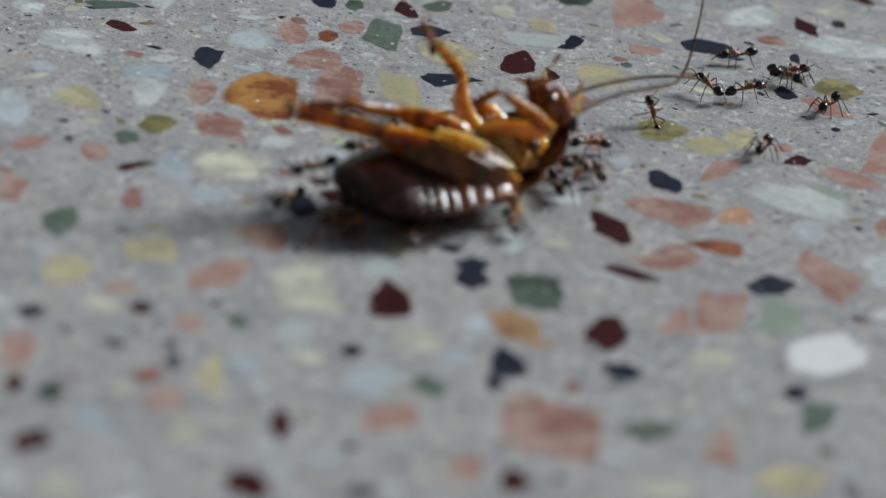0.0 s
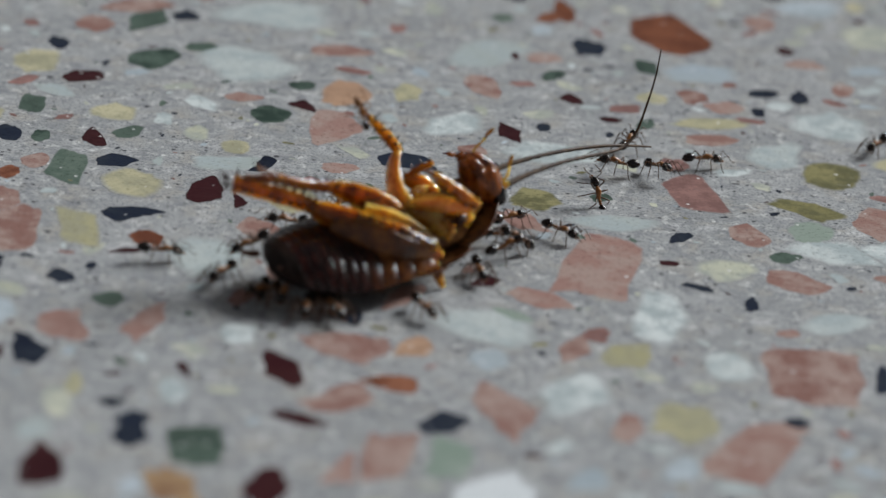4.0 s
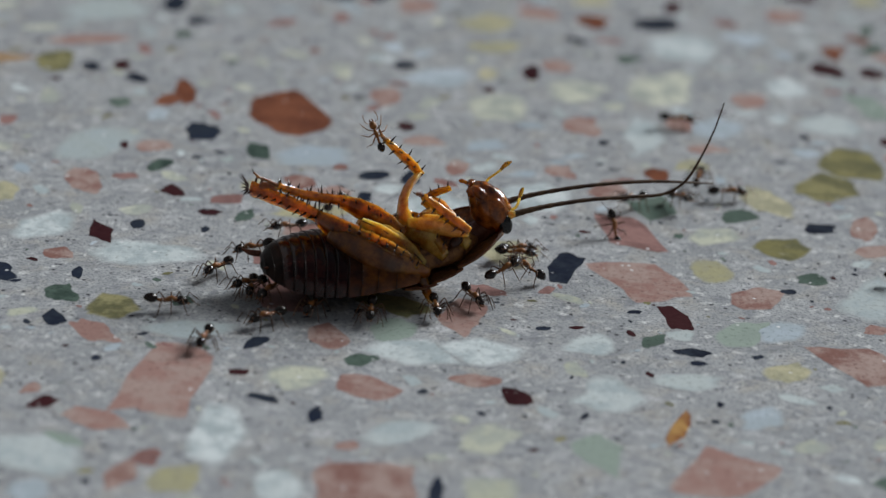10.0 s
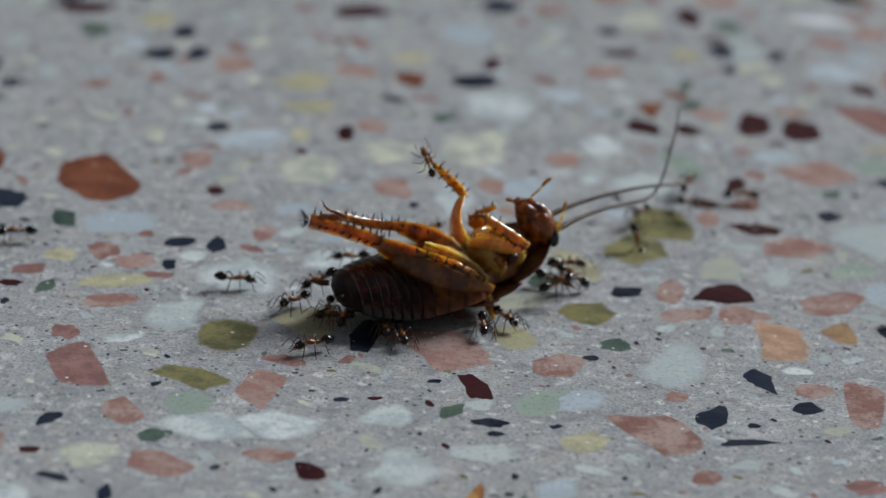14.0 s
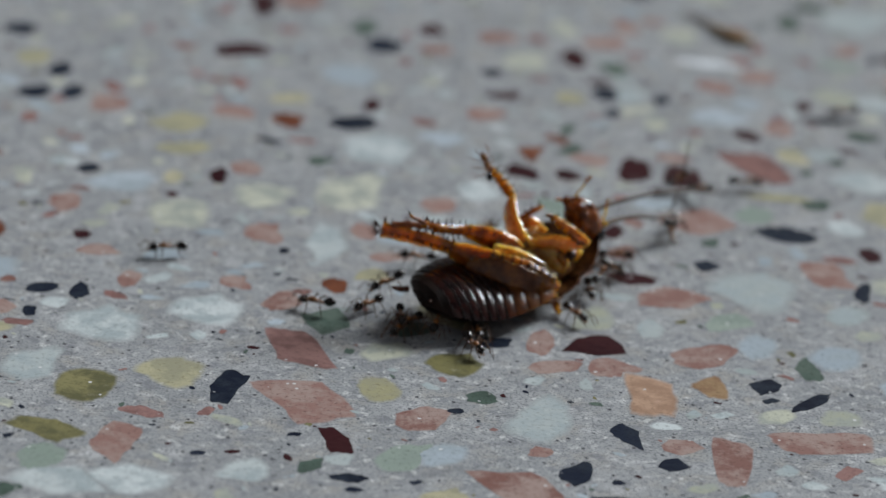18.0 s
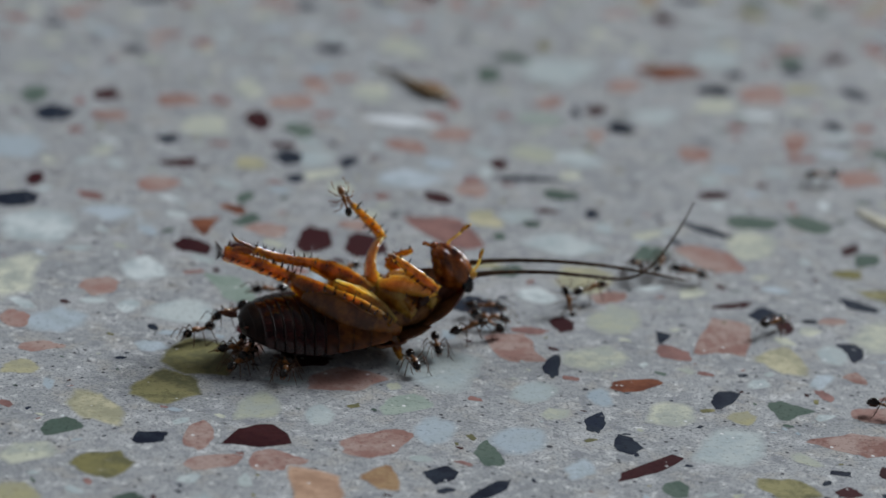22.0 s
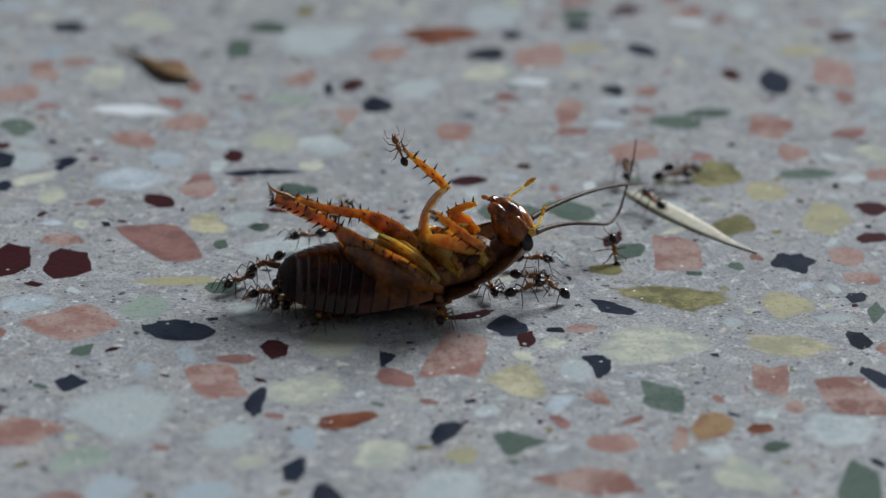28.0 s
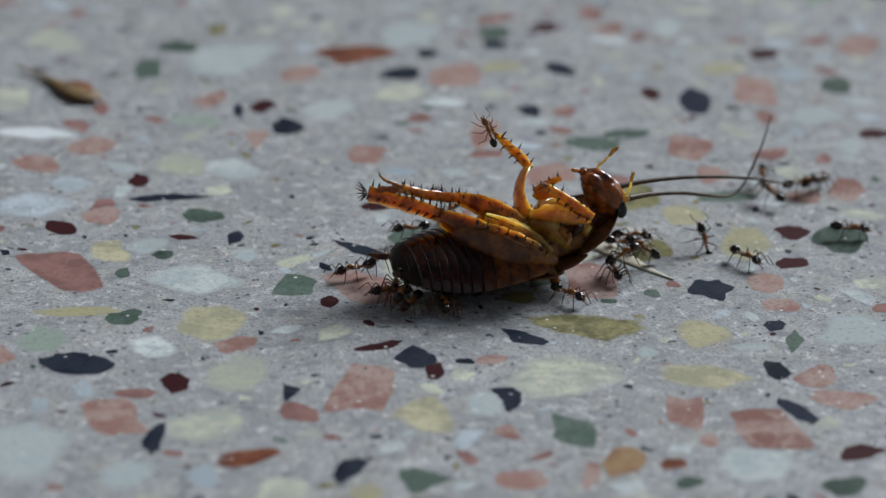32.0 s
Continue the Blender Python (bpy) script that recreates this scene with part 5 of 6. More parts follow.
# ---------------------------------------------------------------- motion
DRAG = (
    (0, -21.57, -6.74, 43.4, 0.1, -4.1),
    (0.5, -19.54, -2.84, 39.7, -0.0, -4.6),
    (1, -17.51, -0.62, 42.9, -0.0, -5.0),
    (1.5, -15.50, 1.21, 39.7, -0.5, -5.6),
    (2, -13.15, 3.23, 42.2, 0.0, -4.5),
    (2.5, -11.44, 4.60, 40.4, 0.5, -4.6),
    (3, -9.46, 6.81, 39.7, 0.4, -3.5),
    (3.5, -6.85, 9.86, 39.9, -0.6, -1.7),
    (4, -4.66, 11.58, 37.9, -0.4, 0.8),
    (4.5, -2.32, 13.71, 37.5, -0.5, 0.4),
    (6.5, 8.27, 22.47, 29.1, -1.6, -0.3),
    (7, 10.17, 24.76, 29.0, -0.9, 0.4),
    (7.5, 13.06, 26.51, 25.6, -1.9, 0.3),
    (8, 15.94, 29.07, 20.5, -1.5, 0.4),
    (8.5, 19.05, 31.89, 18.9, -1.2, 0.7),
    (9, 22.12, 33.11, 19.3, -1.2, 0.8),
    (9.5, 25.20, 35.36, 18.8, -1.5, 0.9),
    (10, 27.41, 36.54, 16.0, -0.8, 0.7),
    (10.5, 30.45, 38.35, 15.3, -1.3, 0.9),
    (11, 32.55, 39.73, 15.9, -1.0, 0.0),
    (11.5, 35.36, 41.54, 17.3, -1.1, 0.3),
    (12, 38.12, 42.53, 19.0, -1.0, 0.1),
    (12.5, 41.08, 44.01, 21.6, -1.3, -0.0),
    (13, 43.70, 46.01, 23.2, -0.5, 0.1),
    (13.5, 46.34, 47.99, 22.6, -0.9, 0.2),
    (14, 48.28, 49.13, 25.1, -0.8, 0.4),
    (14.5, 49.02, 49.86, 26.2, -0.2, 0.3),
    (16.5, 59.01, 56.73, 37.9, 0.9, 0.4),
    (17, 61.01, 58.18, 36.4, 1.6, 0.3),
    (17.5, 63.05, 60.10, 37.2, 0.9, 0.3),
    (18, 65.18, 61.92, 38.3, 0.5, 1.3),
    (18.5, 66.36, 62.87, 40.1, 0.8, 1.5),
    (19, 68.43, 63.66, 42.9, -0.3, 1.1),
    (19.5, 69.78, 65.75, 33.7, 0.0, 1.6),
    (20, 72.05, 67.67, 29.2, -0.3, 1.1),
    (20.5, 74.48, 69.22, 24.6, -1.1, 1.3),
    (21, 77.14, 70.55, 21.8, -1.4, 0.2),
    (21.5, 79.35, 71.54, 15.5, -0.3, 0.7),
    (22, 81.45, 72.59, 15.9, 0.6, 0.5),
    (22.5, 83.56, 73.96, 18.1, 1.0, 0.1),
    (23, 85.33, 75.48, 21.9, 1.4, 0.1),
    (23.5, 88.05, 78.07, 23.0, 0.7, -0.1),
    (24, 90.14, 79.63, 23.1, 0.2, -0.2),
    (24.5, 92.88, 80.40, 19.6, 0.8, -0.2),
    (25, 95.62, 81.74, 21.7, 0.7, -1.0),
    (25.5, 98.36, 82.32, 14.3, 0.4, -0.1),
    (27.5, 108.89, 85.67, 0.9, -1.5, 2.3),
    (28, 111.11, 86.14, -0.8, -1.5, 2.6),
    (28.5, 113.39, 86.48, 3.3, -1.0, 2.0),
    (29, 114.81, 86.57, 7.2, -0.6, 0.6),
    (29.5, 116.58, 88.05, 12.6, -0.2, -0.6),
    (30, 118.79, 89.24, 20.0, 1.6, -1.2),
    (30.5, 120.90, 90.31, 16.5, 0.1, -1.3),
    (31, 123.12, 91.24, 16.0, 0.2, -1.4),
    (31.5, 125.38, 93.18, 13.4, -0.2, -0.7),
    (32, 127.75, 94.48, 15.2, -0.1, -0.8),
)
LONG_SWAY = ((0, 12.0, -3), (2, 3.9, -3), (4, 7.4, -3), (7, 19.2, -5), (9, 4.3, 1), (11, 9.6, 1), (13, 20.0, -1), (17, 1.1, -5), (19, 8.9, -1), (21, -12.1, 1), (23, -21.8, 1), (25, -13.8, 1), (28, 47.4, -9), (30, 31.1, -7), (32, 6.7, -7))
SHORT_SWAY = ((0, 16.0, -3), (2, 7.9, -1), (4, 11.4, -1), (7, 21.2, -3), (9, 2.3, 1), (11, 13.6, 1), (13, 26.0, -1), (17, 19.1, -17), (19, 18.9, -11), (21, 5.9, -9), (23, -15.8, 1), (25, 2.2, -3), (28, 51.4, -19), (30, 39.1, -17), (32, 20.7, -14))
KINDS = (ant("small ant with black head and amber mid body", 0.0), ant("small ant with raised black rear body", 0.45))
ANTS = [*KINDS, *(copy_thing(KINDS[k % 2], Matrix()) for k in range(24))]
LEG_ANT = tagged(copy_thing(KINDS[0], Matrix()), "amber ant with dark rear clinging to the raised leg")
for piece in LEG_ANT.children_recursive:
    if not piece.name.startswith("gaster"):
        piece.data = piece.data.copy()
        piece.data.materials[0] = ANT_AMBER
LEG_ANT.scale = (0.8, 0.8, 0.8)
READY = iter(enumerate(ANTS))


def dragged(row):
    """The pose of the cockroach from a row of its way: millimetres and degrees."""
    t, x, y, turn, pitch, roll = row
    return pose(x / 1000, y / 1000, 0, 0, 0, turn) @ pose(0, 0, 0, 0, pitch, 0) @ pose(0, 0, 0, roll, 0, 0)


def between(rows, t):
    """The values of a row list at t seconds, on straight lines from row to row."""
    return [float(np.interp(t, [r[0] for r in rows], [r[k] for r in rows])) for k in range(1, len(rows[0]))]


def crawl(clings, pitch, *rows):
    """One ant on its way: seconds, place in millimetres, height of its feet, heading."""
    k, ob = next(READY)
    tagged(ob, clings)
    r = random.Random(k)
    keys = []
    for t, x, y, z, heading in rows:
        keys.append((t, pose(x / 1000, y / 1000, z / 1000) @ pose(0, 0, 0, 0, 0, heading) @ pose(0, 0, 0, r.uniform(-4, 4), -pitch, 0)))
    walk(ob, keys)


def cling(clings, pitch, *rows):
    """An ant that is busy on the cockroach and goes along with it; rows as for crawl."""
    held_rows = []
    for t, x, y, z, heading in rows:
        a, b, turn, _, _ = between(DRAG, t)
        c, s = math.cos(radians(turn)), math.sin(radians(turn))
        held_rows.append((t, c * (x - a) + s * (y - b), c * (y - b) - s * (x - a), z, heading - turn))
    full = []
    for t, a, b, turn, _, _ in DRAG:
        x, y, z, heading = between(held_rows, t)
        c, s = math.cos(radians(turn)), math.sin(radians(turn))
        full.append((t, a + c * x - s * y, b + s * x + c * y, z, heading + turn))
    crawl(clings, pitch, *full)


def step_legs(ob, phase):
    """The six legs of a walking ant swing from their hips, three and three in turn."""
    legs = [c for c in ob.children if c.name.startswith("leg")]
    middle = {c: sum((v.co for v in c.data.vertices), Vector()) / len(c.data.vertices) for c in legs}
    for side in (-1, 1):
        row = sorted((c for c in legs if middle[c].y * side > 0), key=lambda c: middle[c].x)
        for k, c in enumerate(row):
            hip = ((-0.00023, 0.00006, 0.000345)[k], 0.000115 * side, 0.0008)
            to, back = pose(*hip), pose(*(-h for h in hip))
            start = phase + math.pi * ((k + (side > 0)) % 2)
            keys = []
            for n in range(161):
                swing = math.sin(start + n * math.pi / 2 + 0.4)
                lift = max(0.0, math.cos(start + n * math.pi / 2 + 0.4))
                keys.append((n * 0.2, to @ pose(0, 0, 0, 10 * lift * side, 0, 13 * swing * side) @ back))
            walk(c, keys)


def motions():
    walk(roach, [(row[0], dragged(row)) for row in DRAG])
    for feeler, base, sway in ((LONG_FEELER, (9.4, 0.8, 5.55), LONG_SWAY), (SHORT_FEELER, (9.4, -1.4, 5.5), SHORT_SWAY)):
        walk(feeler, [(t, pose(*(c / 1000 for c in base), 0, -dip, turn)) for t, turn, dip in sway])
    tip = Matrix(((-0.36, -0.93, -0.09, 0.00010), (0.10, 0.06, -0.99, 0.00430), (0.93, -0.36, 0.07, 0.01130), (0, 0, 0, 1)))
    walk(LEG_ANT, [(row[0], dragged(row) @ tip) for row in DRAG])
    cling("ant tugging behind the dark abdomen", 0,
          (0, -32.3, -11.6, 0.00, -122), (2, -23.7, -0.6, 0.00, -103), (4, -15.7, 7.3, 0.00, -116), (7, -1.5, 21.3, 0.00, -129), (9, 9.4, 31.6, 0.00, -119),
          (11, 19.3, 40.1, 0.00, -132), (13, 31.5, 43.8, 0.00, -134), (17, 49.3, 53.8, 0.00, -133), (19, 57.1, 60.1, 0.00, -136), (21, 64.4, 69.4, 0.00, -136),
          (23, 72.9, 74.1, 0.00, -137), (25, 83.0, 80.5, 0.00, -139), (28, 98.2, 88.9, 0.00, -142), (30, 106.7, 91.4, 0.00, -161), (32, 115.7, 95.6, 0.00, -162))
    cling("ant climbing the end of the dark abdomen", -12,
          (0, -31.1, -7.7, 0.95, -158), (2, -22.1, 2.6, 0.95, -123), (4, -14.1, 10.8, 0.95, -143), (7, 0.5, 23.4, 0.95, -145), (9, 12.0, 34.9, 0.95, -196),
          (11, 21.9, 41.1, 0.95, -172), (13, 33.7, 45.8, 0.95, -151), (17, 50.7, 56.6, 0.95, -148), (19, 58.9, 62.9, 0.95, -152), (21, 67.3, 71.6, 0.95, -153),
          (23, 75.1, 76.3, 0.95, -154), (25, 85.5, 82.1, 0.95, -157), (28, 100.5, 89.8, 0.95, -161), (30, 109.5, 92.3, 0.95, -161), (32, 118.2, 95.4, 0.95, -162))
    cling("ant pulling low at the abdomen end", 0,
          (0, -28.4, -12.9, 0.00, -91), (2, -20.1, -2.9, 0.00, -92), (4, -12.5, 4.6, 0.00, -93), (7, 1.0, 19.8, 0.00, -91), (9, 12.5, 28.9, 0.00, -95),
          (11, 22.1, 36.0, 0.00, -91), (13, 34.6, 42.6, 0.00, -98), (17, 52.2, 52.7, 0.00, -89), (19, 60.0, 57.1, 0.00, -85), (21, 67.8, 65.6, 0.00, -98),
          (23, 76.7, 73.0, 0.00, -101), (25, 87.2, 80.1, 0.00, -103), (28, 101.0, 86.4, 0.00, -99), (30, 110.2, 87.9, 0.00, -101), (32, 118.8, 92.6, 0.00, -102))
    cling("ant peering over the far side of the abdomen", 10,
          (0, -28.4, -0.8, 0.25, -158), (2, -20.2, 8.9, 0.25, -158), (4, -12.1, 17.8, 0.25, -166), (7, 2.3, 31.4, 0.25, -145), (9, 13.9, 40.9, 0.25, -147),
          (11, 24.2, 48.3, 0.25, -148), (13, 35.7, 52.7, 0.25, -150), (17, 53.5, 64.8, 0.25, -170), (19, 61.3, 70.7, 0.25, -175), (21, 70.0, 79.0, 0.25, -152),
          (23, 77.9, 83.5, 0.25, -154), (25, 88.3, 90.3, 0.25, -156), (28, 104.3, 97.0, 0.25, -160), (30, 112.2, 98.7, 0.25, -161), (32, 121.2, 103.0, 0.25, -161))
    cling("ant holding the small foot on the floor", 0,
          (0, -16.9, -10.3, 0.00, -73), (2, -9.5, -1.0, 0.00, -74), (4, -0.8, 4.3, 0.00, -60), (7, 15.8, 19.9, 0.00, -77), (9, 26.4, 27.5, 0.00, -81),
          (11, 37.1, 34.3, 0.00, -83), (13, 49.1, 42.0, 0.00, -54), (17, 66.6, 53.8, 0.00, -76), (19, 75.3, 61.6, 0.00, -44), (21, 82.4, 65.8, 0.00, -78),
          (23, 90.6, 70.2, 0.00, -78), (25, 100.1, 76.3, 0.00, -85), (28, 113.2, 80.9, 0.00, -98), (30, 123.7, 85.0, 0.00, -74), (32, 132.1, 89.1, 0.00, -51))
    cling("ant walking beside the thorax on the floor", 0,
          (0, -14.2, -2.2, 0.00, -74), (2, -5.4, 6.6, 0.00, -75), (4, 2.9, 12.0, 0.00, -76), (7, 18.7, 24.5, 0.00, -87), (9, 29.9, 28.0, 0.00, -35),
          (11, 39.5, 38.6, 0.00, -87), (13, 44.9, 37.7, 0.00, -87), (17, 69.2, 60.4, 0.00, -92), (19, 76.0, 65.6, 0.00, -80), (21, 84.9, 70.3, 0.00, -84),
          (23, 91.9, 72.9, 0.00, -84), (25, 101.9, 80.4, 0.00, -78), (28, 118.1, 85.9, 0.00, -86), (30, 127.5, 89.1, 0.00, -88), (32, 136.6, 93.2, 0.00, -89))
    cling("amber ant crowded under the cockroach head", 0,
          (0, -12.0, 7.3, 0.00, 22), (2, -4.0, 17.8, 0.00, 22), (4, 5.0, 23.3, 0.00, 45), (7, 21.4, 34.5, 0.00, 12), (9, 32.8, 41.6, 0.00, 32),
          (11, 43.7, 46.1, 0.00, 8), (13, 54.9, 53.7, 0.00, 7), (17, 71.9, 68.6, 0.00, 10), (19, 79.5, 74.8, 0.00, 5), (21, 88.4, 78.2, 0.00, 4),
          (23, 97.6, 83.9, 0.00, 3), (25, 107.7, 89.5, 0.00, 23), (28, 122.6, 91.3, 0.00, -5), (30, 130.6, 95.6, 0.00, -5), (32, 139.8, 100.3, 0.00, -5))
    cling("amber ant pushing under the cockroach head", 0,
          (0, -12.4, 2.4, 0.00, 22), (2, -4.3, 12.8, 0.00, 22), (4, 4.6, 19.4, 0.00, 14), (7, 20.2, 31.8, 0.00, 12), (9, 31.6, 37.6, 0.00, 9),
          (11, 44.9, 48.1, 0.00, 8), (13, 53.2, 49.3, 0.00, -40), (17, 71.0, 66.4, 0.00, 10), (19, 78.2, 70.7, 0.00, 5), (21, 89.3, 76.7, 0.00, 4),
          (23, 97.2, 79.8, 0.00, 2), (25, 106.8, 85.3, 0.00, -1), (28, 121.8, 87.7, 0.00, -5), (30, 129.0, 93.6, 0.00, -5), (32, 138.8, 98.9, 0.00, -5))
    cling("ant hanging upright from a long feeler", 62,
          (0, -8.4, 15.7, 0.60, 141), (2, 1.5, 23.4, 0.60, 140), (4, 11.1, 30.0, 0.60, 133), (7, 27.3, 41.1, 0.60, 136), (9, 40.4, 46.8, 0.60, 120),
          (11, 51.0, 53.9, 0.60, 120), (13, 60.8, 60.8, 0.60, 125), (17, 77.3, 74.2, 0.60, 135), (19, 83.3, 82.0, 0.60, 140), (21, 95.0, 80.8, 0.60, 128),
          (23, 103.9, 85.9, 0.60, 124), (25, 114.1, 92.2, 0.60, 122), (28, 129.0, 92.9, 0.60, 101), (30, 136.4, 102.1, 0.60, 117), (32, 144.9, 99.3, 0.60, 116))
    cling("ant gripping the middle of a feeler", 14,
          (0, -3.9, 23.4, 0.35, 128), (2, 6.3, 31.2, 0.35, 127), (4, 12.9, 36.5, 0.35, 189), (7, 28.1, 47.1, 0.35, 230), (9, 42.0, 51.4, 0.35, 228),
          (11, 53.1, 59.6, 0.35, 227), (13, 62.8, 67.7, 0.35, 249), (17, 77.0, 73.9, 0.35, 226), (19, 85.6, 85.1, 0.35, 299), (21, 98.1, 82.6, 0.35, 356),
          (23, 106.6, 89.3, 0.35, 421), (25, 117.3, 94.0, 0.35, 474), (28, 134.3, 102.9, 0.35, 473), (30, 140.7, 110.4, 0.35, 472), (32, 153.2, 108.5, 0.35, 470))
    cling("ant dragging the far part of a feeler", 14,
          (0, -0.3, 23.6, 0.35, 23), (2, 10.7, 33.1, 0.35, -47), (4, 16.8, 36.4, 0.35, -55), (7, 32.7, 48.8, 0.35, 12), (9, 46.7, 53.5, 0.35, -57),
          (11, 57.5, 59.6, 0.35, -59), (13, 67.0, 68.9, 0.35, -59), (17, 83.0, 82.1, 0.35, -61), (19, 87.0, 95.4, 0.35, -48), (21, 102.4, 89.9, 0.35, -88),
          (23, 111.0, 94.0, 0.35, -65), (25, 120.6, 97.1, 0.35, -67), (28, 137.9, 107.8, 0.35, -19), (30, 143.5, 115.0, 0.35, -5), (32, 157.1, 110.1, 0.35, -5))
    cling("ant lifting the thin end of a feeler", 14,
          (0, 3.3, 29.2, 0.35, 23), (2, 6.9, 39.1, 0.35, 89), (4, 14.4, 42.4, 0.35, 69), (7, 32.4, 55.6, 0.35, 86), (9, 48.5, 58.4, 0.35, 70),
          (11, 59.0, 65.9, 0.35, 85), (13, 66.2, 75.6, 0.35, 85), (17, 86.9, 85.3, 0.35, 26), (19, 79.4, 97.1, 0.35, 73), (21, 103.5, 91.5, 0.35, 73),
          (23, 114.1, 95.4, 0.35, 68), (25, 123.4, 101.7, 0.35, 71), (28, 133.8, 109.9, 0.35, 79), (30, 140.5, 116.3, 0.35, 78), (32, 153.7, 112.4, 0.35, 75))
    cling("ant leading the way before the feelers", 0,
          (0, 2.7, 28.8, 0.00, -35), (2, 11.7, 38.8, 0.00, 23), (4, 20.6, 40.2, 0.00, 15), (7, 37.1, 51.4, 0.00, 12), (9, 51.3, 55.9, 0.00, 9),
          (11, 61.5, 63.2, 0.00, 8), (13, 72.1, 72.5, 0.00, 7), (17, 88.1, 87.0, 0.00, 11), (19, 91.4, 97.7, 0.00, 5), (21, 106.4, 89.8, 0.00, 4),
          (23, 116.3, 94.0, 0.00, -49), (25, 125.7, 99.4, 0.00, -52), (28, 139.1, 110.1, 0.00, -4), (30, 144.2, 115.9, 0.00, 36), (32, 158.2, 111.0, 0.00, 35))
    cling("ant in the shadow beneath the abdomen", 0,
          (0, -27.7, -15.3, 0.00, -92), (2, -18.6, -4.6, 0.00, -97), (4, -6.9, 2.4, 0.00, -73), (7, 11.2, 17.8, 0.00, -94), (9, 20.3, 26.0, 0.00, -97),
          (11, 33.1, 32.5, 0.00, -86), (13, 39.9, 37.4, 0.00, -95), (17, 60.0, 49.4, 0.00, -39), (19, 64.4, 49.7, 0.00, -94), (21, 73.6, 62.6, 0.00, -99),
          (23, 78.8, 67.1, 0.00, -103), (25, 92.8, 74.7, 0.00, -100), (28, 105.4, 83.1, 0.00, -105), (30, 113.9, 83.6, 0.00, -107), (32, 121.9, 88.9, 0.00, -108))
    cling("dark ant walking along the shaded abdomen", 0,
          (0, -22.9, -13.8, 0.00, -85), (2, -14.7, -4.0, 0.00, -86), (4, -9.2, 2.4, 0.00, -94), (7, 7.6, 15.3, 0.00, -93), (9, 17.5, 24.3, 0.00, -133),
          (11, 20.0, 29.9, 0.00, -150), (13, 32.4, 34.2, 0.00, -163), (17, 52.5, 48.9, 0.00, -116), (19, 59.3, 55.7, 0.00, -117), (21, 68.0, 62.3, 0.00, -118),
          (23, 76.6, 69.1, 0.00, -130), (25, 86.9, 75.4, 0.00, -141), (28, 102.0, 84.5, 0.00, -122), (30, 110.5, 84.1, 0.00, -114), (32, 119.2, 88.6, 0.00, -124))
    cling("ant between the legs and far floor", 10,
          (0, -26.8, 4.0, 0.25, 80), (2, -18.2, 14.0, 0.25, 79), (4, -8.2, 22.3, 0.25, 72), (7, 4.6, 37.1, 0.25, 62), (9, 15.8, 48.0, 0.25, 69),
          (11, 30.2, 53.9, 0.25, 61), (13, 43.5, 59.8, 0.25, 58), (17, 60.2, 72.7, 0.25, 48), (19, 68.3, 78.7, 0.25, 45), (21, 77.7, 84.3, 0.25, 44),
          (23, 84.5, 90.5, 0.25, 52), (25, 92.4, 96.7, 0.25, 62), (28, 108.4, 102.8, 0.25, 59), (30, 113.9, 103.0, 0.25, 67), (32, 125.6, 106.9, 0.25, 57))
    for label, pitch, side in (("ant crowded behind the tail end", 6, ((-10.6, -1.2, 0.2, 170), (-11.2, -0.6, 0.3, 205))),
                               ("ant biting into the tail end", -10, ((-9.6, -2.6, 0.6, 215), (-9.9, -2.2, 0.5, 230))),
                               ("dark ant under the edge of the abdomen", 0, ((-7.4, -4.6, 0.0, 250), (-7.0, -4.9, 0.0, 235))),
                               ("amber ant pulling at the neck", 20, ((9.6, -2.6, 1.2, 20), (10.0, -3.0, 1.0, -5))),
                               ("ant reaching up to the cockroach head", 35, ((11.2, -1.0, 0.9, 160), (10.8, -1.6, 0.9, 175)))):
        rows = []
        for k, (t, x, y, turn, _, _) in enumerate(DRAG):
            f = 0.5 + 0.5 * math.sin(0.45 * k + len(label))
            a, b, z, heading = (p + (q - p) * f for p, q in zip(*side))
            c, d = math.cos(radians(turn)), math.sin(radians(turn))
            rows.append((t, x + c * a - d * b, y + d * a + c * b, z, heading + turn))
        crawl(label, pitch, *rows)
    crawl("lone ant running behind the group", 0,
          (0, -54.8, -25.2, 0.00, 21), (2, -47.1, -8.4, 0.00, 21), (3, -26.6, 1.4, 0.00, 38), (4, -20.1, 10.3, 0.00, 14), (7, -6.8, 17.6, 0.00, 82),
          (8, 1.8, 19.7, 0.00, 61), (9, 2.5, 27.6, 0.00, 50), (10, 11.2, 29.3, 0.00, 8), (11, 6.1, 33.6, 0.00, -61), (12, 20.7, 33.2, 0.00, -50),
          (13, 26.1, 45.7, 0.00, 6), (14, 31.7, 50.6, 0.00, 6), (17, 45.1, 56.4, 0.00, 83), (18, 49.2, 58.3, 0.00, 154), (19, 57.3, 74.3, 0.00, 225),
          (21, 36.6, 64.9, 0.00, 208), (23, 50.5, 72.9, 0.00, 207), (25, 57.9, 78.0, 0.00, 205), (28, 70.4, 95.6, 0.00, 183), (30, 74.8, 85.1, 0.00, 200),
          (32, 81.3, 89.7, 0.00, 199))
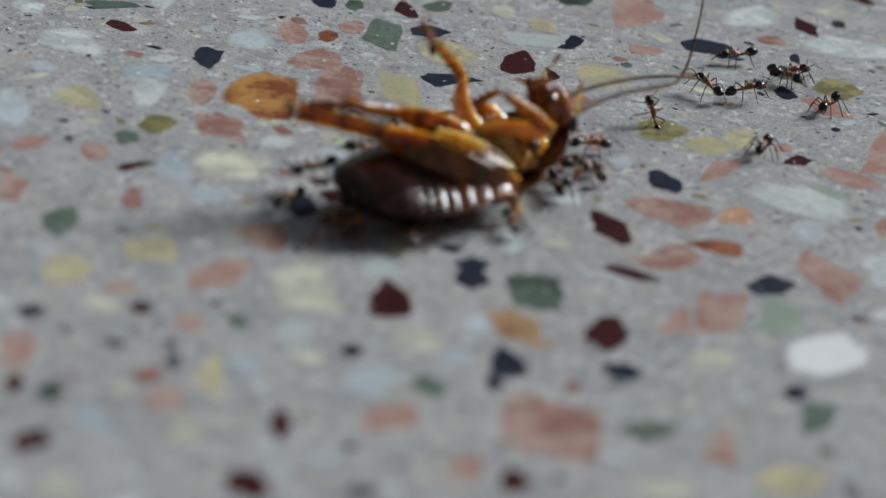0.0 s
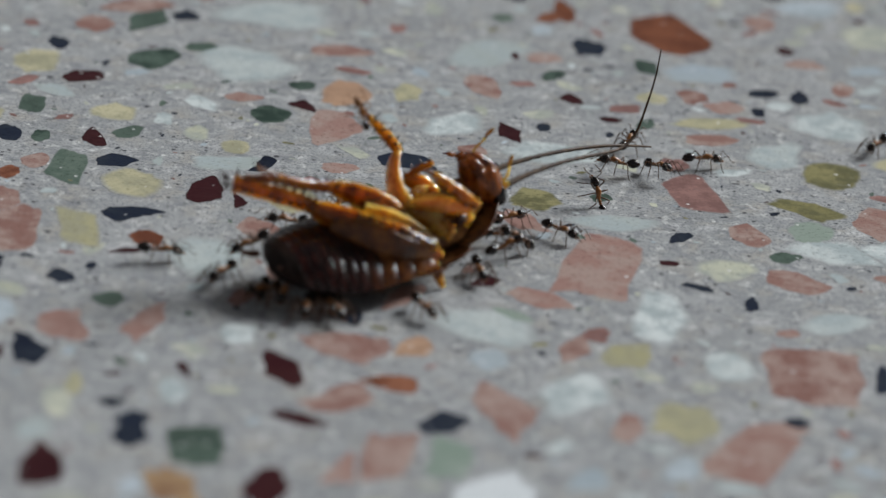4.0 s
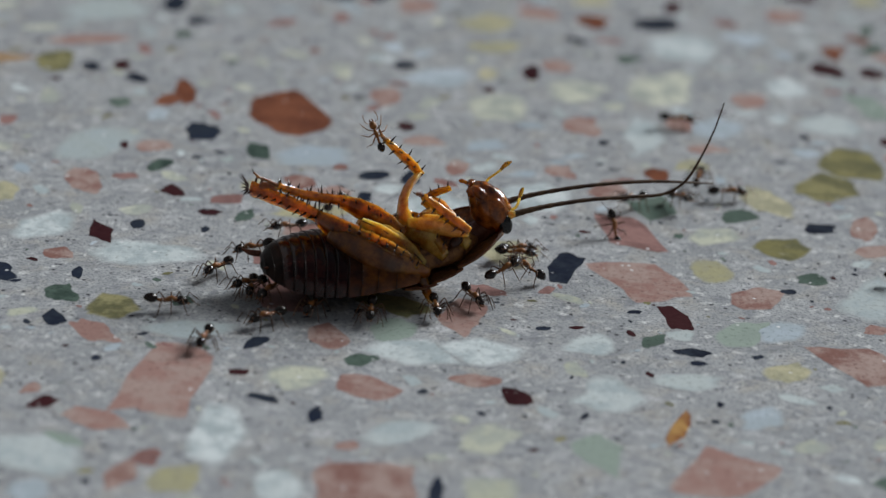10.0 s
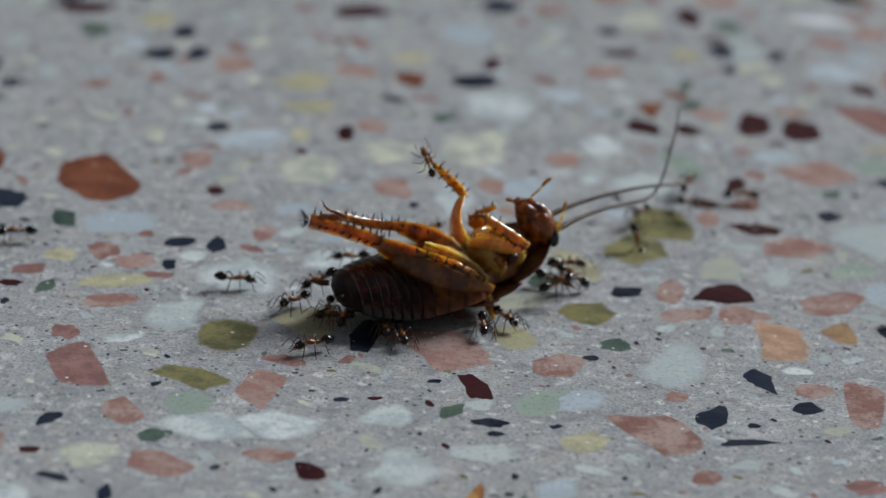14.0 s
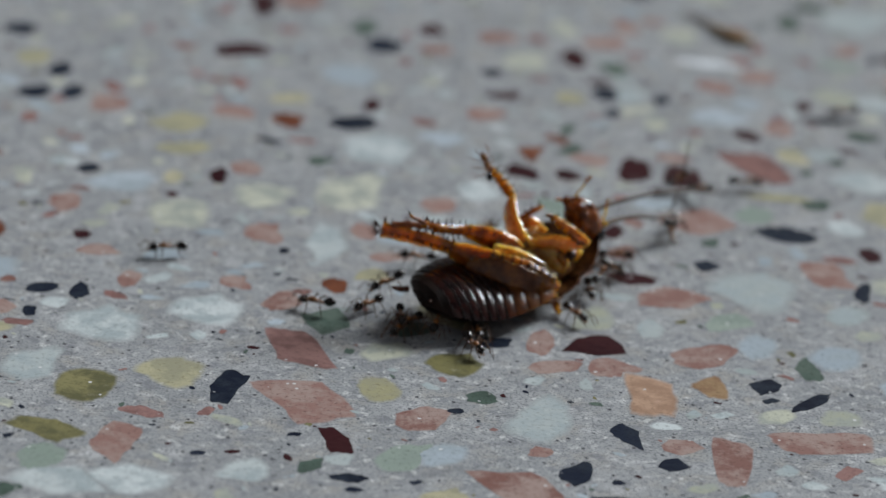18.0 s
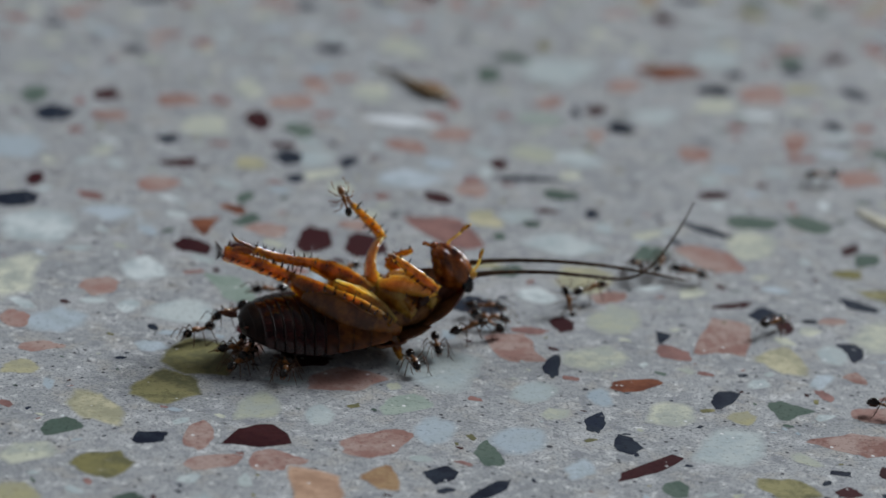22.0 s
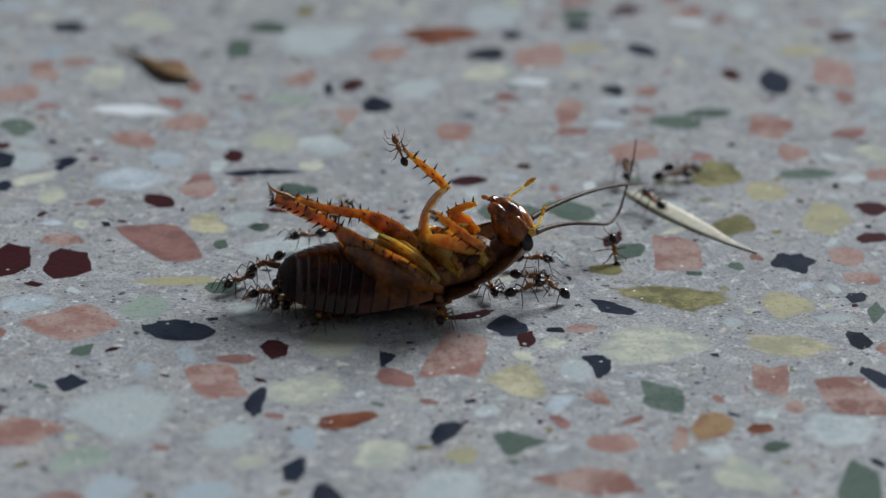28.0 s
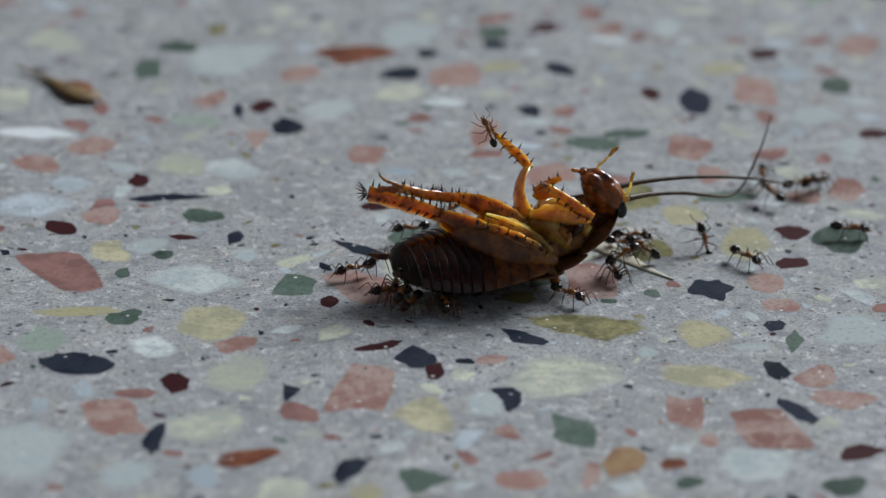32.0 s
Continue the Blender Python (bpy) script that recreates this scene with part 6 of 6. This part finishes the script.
    crawl("lone ant on bare terrazzo", 0,
          (0, -53.4, -26.6, 0.00, -159), (2, -48.7, -11.6, 0.00, -162), (4, -44.2, 5.4, 0.00, -170), (7, -32.7, 22.5, 0.00, -168), (8, -25.4, 19.3, 0.00, -168),
          (9, 4.7, 40.6, 0.00, -171), (10, 14.2, 22.8, 0.00, -102), (11, -4.3, 40.8, 0.00, -171), (12, 21.6, 45.0, 0.00, -133), (13, 6.2, 52.8, 0.00, -173),
          (17, 46.5, 64.4, 0.00, -170), (19, 26.5, 74.4, 0.00, -175), (21, 37.3, 86.7, 0.00, -185), (23, 45.2, 92.0, 0.00, -187), (25, 54.0, 96.2, 0.00, -187),
          (28, 73.7, 112.1, 0.00, -205), (30, 73.7, 100.8, 0.00, -186), (32, 81.1, 104.3, 0.00, -185))
    crawl("lone ant scouting ahead on the floor", 0,
          (0, 5.8, 23.3, 0.00, -116), (1, 10.5, 29.1, 0.00, -102), (2, 17.1, 48.3, 0.00, -90), (3, 25.0, 30.2, 0.00, -129), (4, 35.1, 47.3, 0.00, -121),
          (7, 39.3, 41.4, 0.00, -58), (8, 33.4, 57.1, 0.00, 3), (9, 53.6, 77.4, 0.00, 10), (10, 54.1, 76.2, 0.00, 9), (11, 66.5, 70.0, 0.00, 78),
          (12, 56.5, 71.0, 0.00, 149), (13, 88.9, 81.7, 0.00, 187), (17, 105.9, 88.8, 0.00, 129), (19, 118.5, 85.1, 0.00, 185), (20, 101.1, 96.9, 0.00, 110),
          (21, 100.6, 77.7, 0.00, 51), (22, 118.4, 76.9, 0.00, 39), (23, 125.3, 95.8, 0.00, 40), (24, 133.2, 105.4, 0.00, 39), (25, 138.6, 103.5, 0.00, 107),
          (28, 164.2, 108.1, 0.00, 85), (30, 161.5, 94.3, 0.00, 61), (32, 158.3, 100.1, 0.00, -5))
    crawl("ant hurrying beside the feelers", 0,
          (0, 0.6, 11.8, 0.00, -105), (2, 11.0, 39.6, 0.00, -95), (4, 8.9, 21.4, 0.00, -36), (7, 50.3, 50.3, 0.00, 12), (9, 65.6, 41.2, 0.00, -18),
          (11, 74.0, 41.5, 0.00, -32), (13, 82.9, 45.8, 0.00, -40), (17, 98.3, 51.6, 0.00, -57), (19, 102.2, 57.4, 0.00, -122), (20, 83.2, 62.2, 0.00, -84),
          (21, 104.8, 52.5, 0.00, -62), (23, 131.8, 71.7, 0.00, 2), (25, 140.4, 84.5, 0.00, 7), (28, 157.4, 86.0, 0.00, -5), (30, 156.3, 85.4, 0.00, -57),
          (31, 150.9, 78.6, 0.00, -126), (32, 148.0, 95.1, 0.00, -58))
    crawl("ant far ahead on pale chips", 0,
          (0, -1.6, 32.1, 0.00, -157), (2, 11.3, 48.0, 0.00, -156), (4, 44.3, 65.5, 0.00, -164), (7, 55.9, 79.1, 0.00, -162), (9, 80.7, 73.0, 0.00, -178),
          (11, 90.6, 78.9, 0.00, -179), (13, 96.6, 90.4, 0.00, -173), (17, 103.5, 109.8, 0.00, -164), (19, 106.2, 117.3, 0.00, -159), (21, 124.9, 114.3, 0.00, -172),
          (23, 135.2, 116.5, 0.00, -176), (25, 145.7, 119.7, 0.00, -178), (28, 170.1, 103.6, 0.00, -200), (30, 169.7, 122.3, 0.00, -183), (32, 178.6, 126.1, 0.00, -185))
    for k, ob in enumerate(ANTS[-5:]):
        step_legs(ob, 0.9 * k)


motions()
